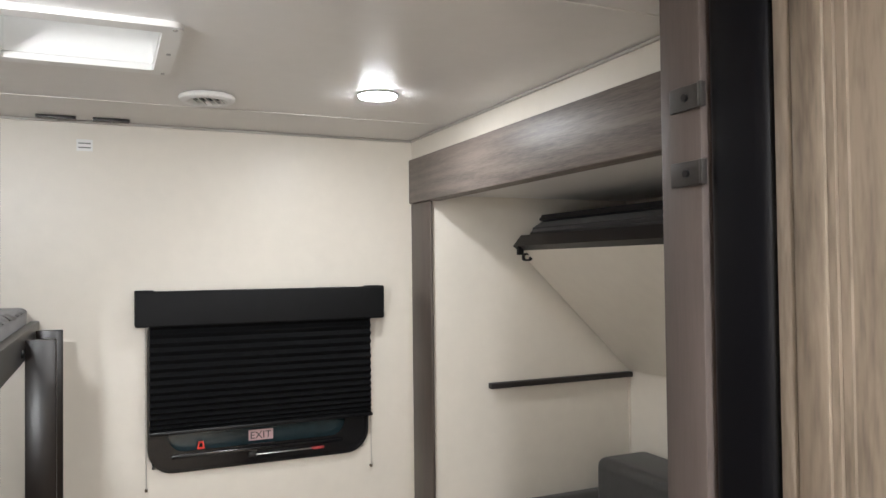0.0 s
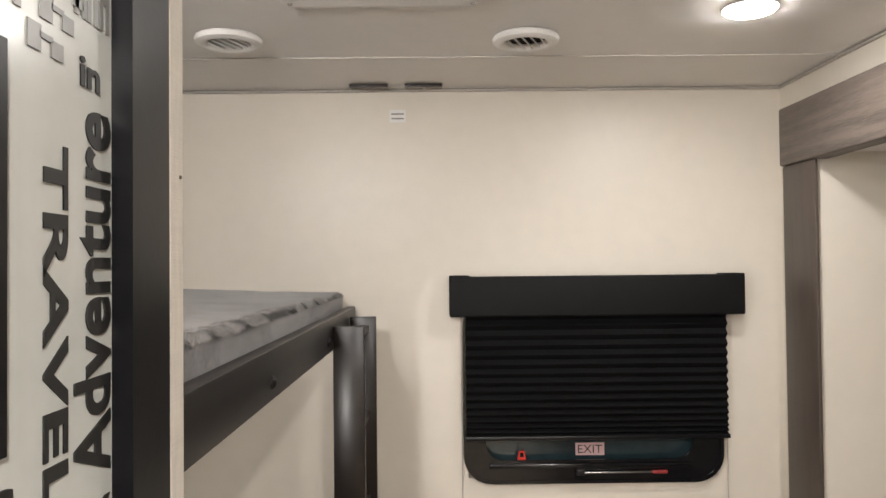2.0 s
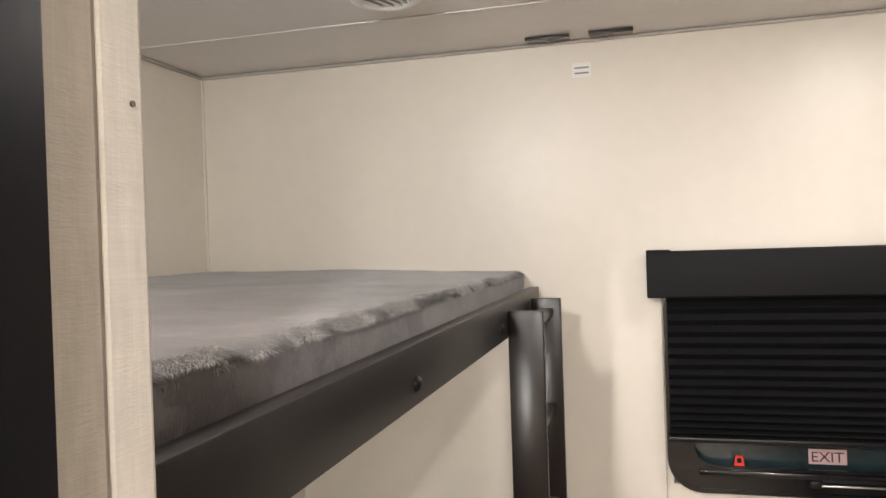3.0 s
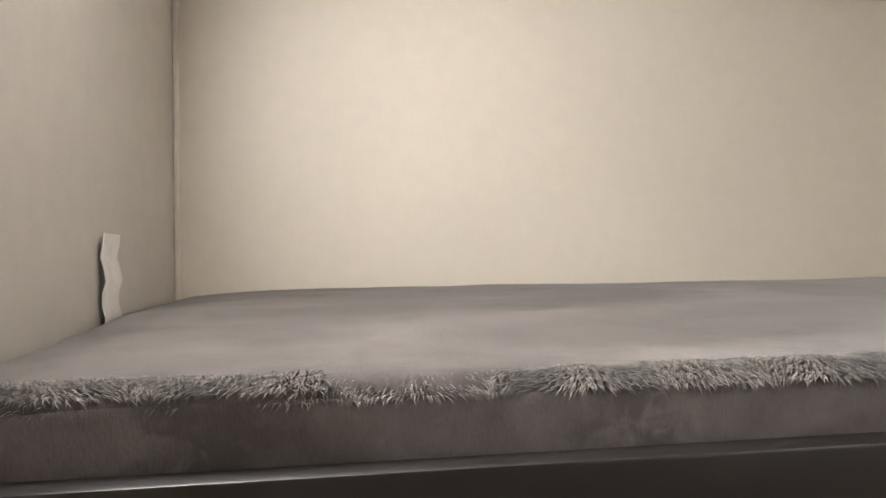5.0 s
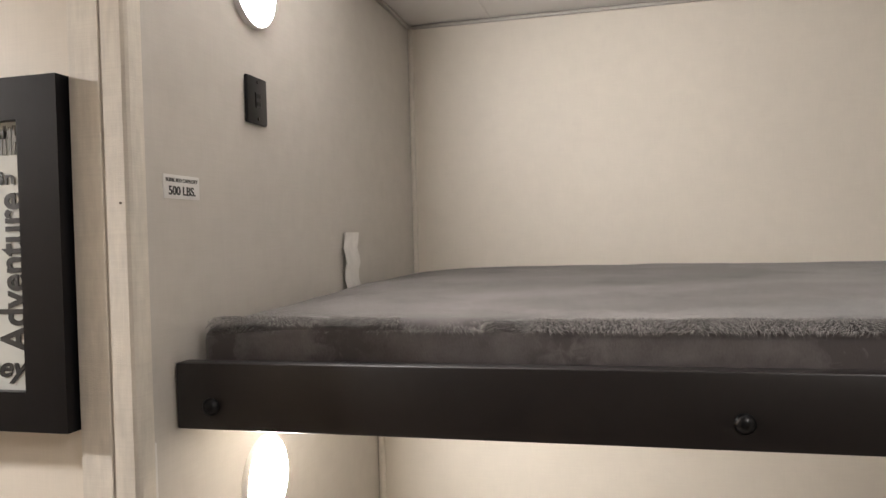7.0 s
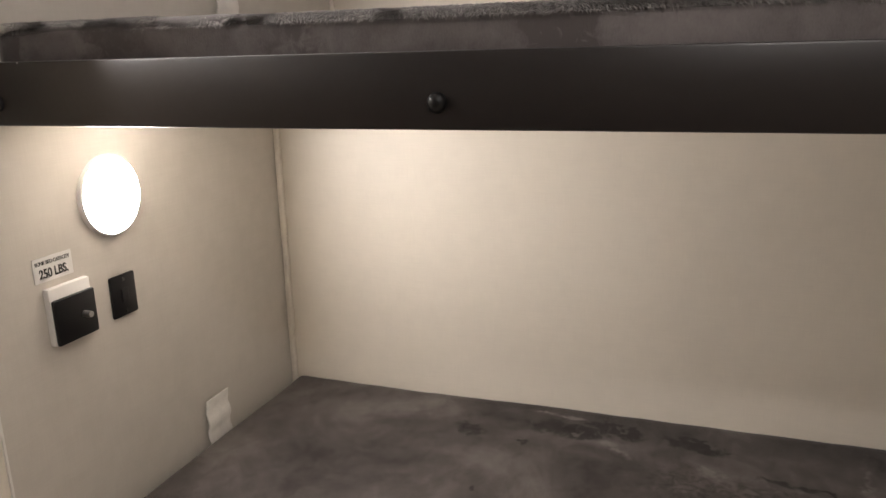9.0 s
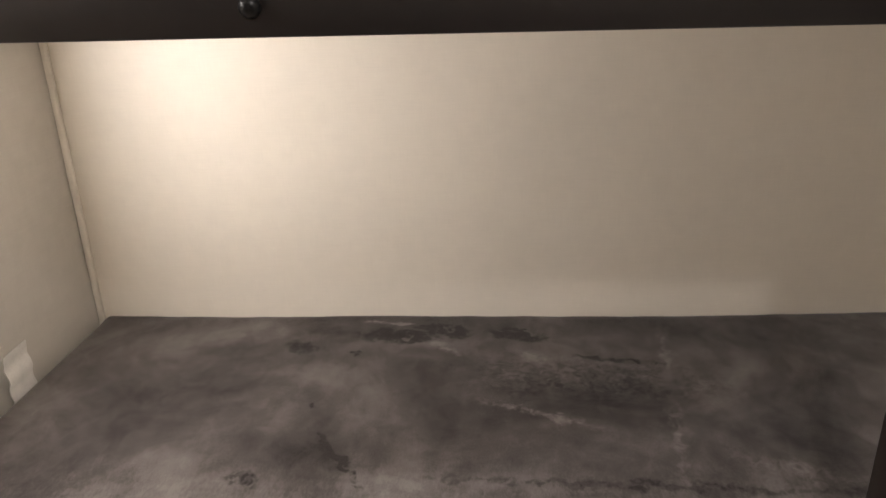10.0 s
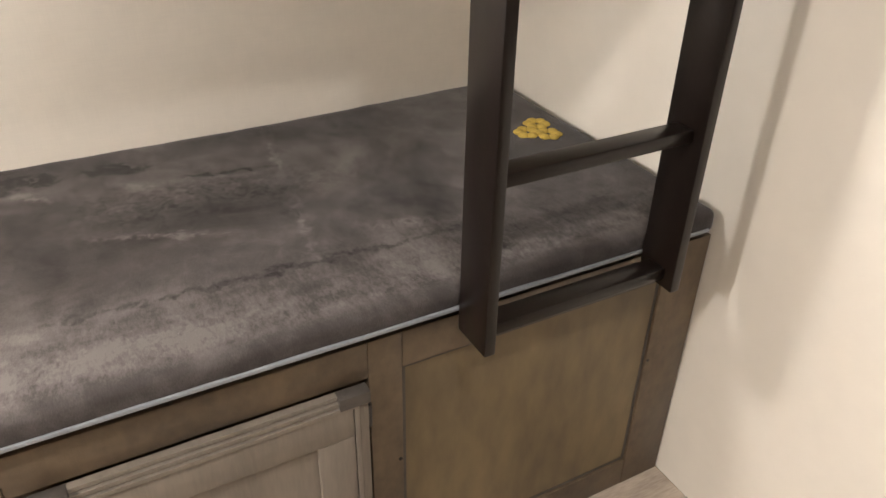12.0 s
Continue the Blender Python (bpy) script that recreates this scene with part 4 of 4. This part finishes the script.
for cx, cy in ((0.637, -0.128), (0.664, -0.092), (0.607, -0.084)):
    for k in range(6):
        a = k * math.pi / 3
        part("petal", lathe([(0.0115, 0), (0.0125, 0.003), (0.009, 0.006), (0.003, 0.007)], 12, Matrix.Translation((cx + 0.018 * math.cos(a), cy + 0.018 * math.sin(a), 0.6695))), YELLOW, fl, "", True)

# ---- window details ----
sticker = thing("exit_sticker", (1.828, 0.019, 0.93), "pale pink EXIT sticker on the window glass", "label", "stickers")
part("paper", box(1.781, 1.874, 0.0180, 0.0195, 0.934, 0.974), PINK, sticker)
words("lettering", "EXIT", facing(1.8275, 0.0176, 0.954, (1, 0, 0), (0, 0, 1)), INK, sticker, 0.078, 0.026)
rl = thing("window_latch", (1.603, 0.0, 0.93), "red plastic emergency window latch", "latch")
part("loop", ring([(1.590, 0.930), (1.617, 0.930), (1.612, 0.958), (1.595, 0.958)], [(1.596, 0.937), (1.611, 0.937), (1.608, 0.952), (1.599, 0.952)], "y", -0.014, -0.006), RED, rl)
rod = thing("window_latch_bar", (1.93, -0.014, 0.89), "steel latch bar with a red handle on the window frame", "latch")
part("bar", box(1.800, 2.02, -0.038, -0.030, 0.890, 0.895, 0.002), STEEL, rod, "", True)
part("bracket", box(1.775, 1.805, -0.032, -0.012, 0.882, 0.902, 0.003), BLACK, rod, "", True)
part("handle", box(2.012, 2.062, -0.040, -0.028, 0.887, 0.898, 0.004), DULL_RED, rod, "red handle grip", True)

# ---- slide-out: fold-up bunk, bar, sofa ----
bar = tagged(solid("support_bar", box(2.649, SLIDE_X - 0.004, SLIDE_Y - 0.030, SLIDE_Y, 1.112, 1.134, 0.003), RAIL, True), "dark support cleat on the slide-out end wall", "cleat")
FX, FZ, HX2, HZ2 = 2.765, 1.672, SLIDE_X - 0.012, 1.142
SY0, SY1 = -1.75, SLIDE_Y - 0.012
fold = thing("fold_up_bunk", (HX2, -1.0, HZ2), "folded-up bunk with a dark slate pad and a cream underside", "bunk bed")
ux, uz = FX - HX2, FZ - HZ2
ln = math.hypot(ux, uz)
nx, nz = uz / ln, -ux / ln   # outward normal of the upper side
part("board", prism([(HX2, HZ2), (FX, FZ), (FX + nx * 0.02, FZ + nz * 0.02), (HX2 + nx * 0.02, HZ2 + nz * 0.02)], "y", SY0, SY1), WALL_SMOOTH, fold, "cream underside board")
part("front_edge", prism([(FX - 0.004, FZ - 0.004), (FX + nx * 0.055 - 0.004, FZ + nz * 0.055), (FX + nx * 0.055 + 0.02, FZ + nz * 0.055 - 0.012), (FX + 0.02, FZ - 0.022)], "y", SY0, SY1), RAIL, fold, "black front rail")
part("strap", prism([(FX + nx * 0.135 - 0.012, FZ + nz * 0.135), (FX + nx * 0.158 - 0.012, FZ + nz * 0.158 + 0.004), (FX + nx * 0.158 + 0.03, FZ + nz * 0.158), (FX + nx * 0.135 + 0.03, FZ + nz * 0.135 - 0.012)], "y", SY0 + 0.02, SY1 - 0.06), BLACK, fold, "black strap round the pad")
padb = prism([(HX2 - 0.05 + nx * 0.022, HZ2 + 0.05 + nz * 0.022), (FX + 0.03 + nx * 0.022, FZ - 0.025 + nz * 0.022), (FX - 0.006 + nx * 0.085, FZ + nz * 0.085), (FX + 0.020 + nx * 0.165, FZ - 0.012 + nz * 0.165), (HX2 - 0.05 + nx * 0.165, HZ2 + 0.05 + nz * 0.165)], "y", SY0 + 0.01, SY1 - 0.03)
bmesh.ops.bevel(padb, geom=list(padb.edges), offset=0.012, segments=3, affect="EDGES")
part("pad", padb, PAD, fold, "dark slate mattress pad", True)
hk = part("hook_bracket", box(2.757, 2.783, -0.362, -0.346, 1.632, 1.668, 0.003), BLACK, fold, "black latch hook")
part("hook_ring", ring(round_rect(2.780, 2.822, 1.608, 1.640, 0.014), round_rect(2.788, 2.814, 1.616, 1.632, 0.007), "y", -0.360, -0.348), BLACK, hk)

sofa = thing("sofa", (2.95, -1.0, 0.0), "charcoal upholstered sofa with a rounded back in the slide-out", "sofa")
part("seat", box(2.50, 3.10, -1.70, -0.42, 0.12, 0.46, 0.05, 4), SOFA, sofa, "", True)
for a, b in ((-1.70, -1.07), (-1.05, -0.42)):
    part("back_cushion", box(3.055, 3.31, a, b, 0.40, 0.83, 0.04, 5), SOFA, sofa, "", True)
part("armrest", box(2.60, 3.22, -0.425, -0.32, 0.05, 0.68, 0.04, 4), SOFA, sofa, "", True)
part("base", box(2.52, 3.20, -1.68, -0.44, 0.0, 0.12), BLACK, sofa)

# ---- doorway: catch, black column, hallway cabinet ----
col = tagged(solid("doorway_column", box(2.103, 2.20, -2.176, -2.0525, 0.0, CEIL - 0.002, 0.028, 5), BLACK_SATIN, True), "black satin rounded column beside the doorway", "column")
for z in (1.847, 1.731):
    hg = thing("strike_plate", (2.10, -2.028, z), "dark metal catch plate on the doorway jamb", "door hardware", "catch plates")
    part("plate", box(2.094, 2.100, -2.056, -1.990, z - 0.019, z + 0.019, 0.002), BRONZE, hg, "", True)
    part("lip", box(2.088, 2.100, -2.064, -2.057, z - 0.019, z + 0.019, 0.002), BRONZE, hg, "", True)
    part("screw", disc(0.006, 0.004, 12, m=Matrix.Translation((2.094, -2.026, z)) @ Matrix.Rotation(radians(-90), 4, "Y")), BLACK, hg)
CX = 2.10
cab = thing("hall_cabinet", (2.4, -2.7, 0.0), "tall weathered greige wood cabinet with panelled doors", "cabinet")
part("body", box(CX + 0.022, 2.745, -3.40, -2.182, 0.0, CEIL - 0.004), CABINET_WOOD, cab)
part("face_stile", box(CX + 0.004, CX + 0.022, -2.210, -2.182, 0.0, CEIL - 0.004, 0.003), CABINET_WOOD, cab, "", True)
for y0, y1 in ((-2.70, -2.214), (-3.38, -2.71)):
    for z0, z1, low in ((0.10, 1.16, 0.10), (1.174, 2.06, 0.110)):
        d = part("door", box(CX + 0.012, CX + 0.0215, y0 + 0.02, y1 - 0.02, z0 + 0.02, z1 - 0.02), CABINET_WOOD, cab)
        w = 0.048
        for p, q, c, e in ((y0, y1, z1 - w, z1), (y0, y1, z0, z0 + low), (y0, y0 + w, z0 + low, z1 - w), (y1 - w, y1, z0 + low, z1 - w)):
            part("frame_rail", box(CX - 0.002, CX + 0.0205, p, q, c, e, 0.004), CABINET_WOOD, d, "", True)
        for u, k, front in ((0.001, 0.012, 0.002), (0.013, 0.026, 0.007)):
            a, b, c, e = y0 + w, y1 - w, z0 + low, z1 - w
            part("moulding", ring([(a + u, c + u), (b - u, c + u), (b - u, e - u), (a + u, e - u)], [(a + k, c + k), (b - k, c + k), (b - k, e - k), (a + k, e - k)], "x", CX + front, CX + 0.013), CABINET_WOOD, d)

# ---- floor planks, last ----
floor = structure("floor", box(0.0, SLIDE_X + 0.05, -4.45, 0.05, -0.05, -0.004), GROUT, "greige wood-plank vinyl floor")
PW = 0.15
plank_mesh = {}
row = 0
x = 0.9
while x < 2.75:
    y = -4.4 + (row % 3) * 0.4
    y_list = [-4.4] + [y + k * 1.2 for k in range(1, 5) if y + k * 1.2 < -0.1] + [0.0]
    for a, b in zip(y_list, y_list[1:]):
        key = round(b - a, 3)
        if key not in plank_mesh:
            me = bpy.data.meshes.new("plank")
            bb = box(0.001, PW - 0.001, 0.001, key - 0.001, -0.004, 0.0)
            bb.to_mesh(me)
            bb.free()
            me.materials.append(FLOOR_WOOD)
            plank_mesh[key] = me
        ob = new("plank", plank_mesh[key])
        ob.location = (x, a, 0.0)
        ob.parent = floor
    x += PW
    row += 1
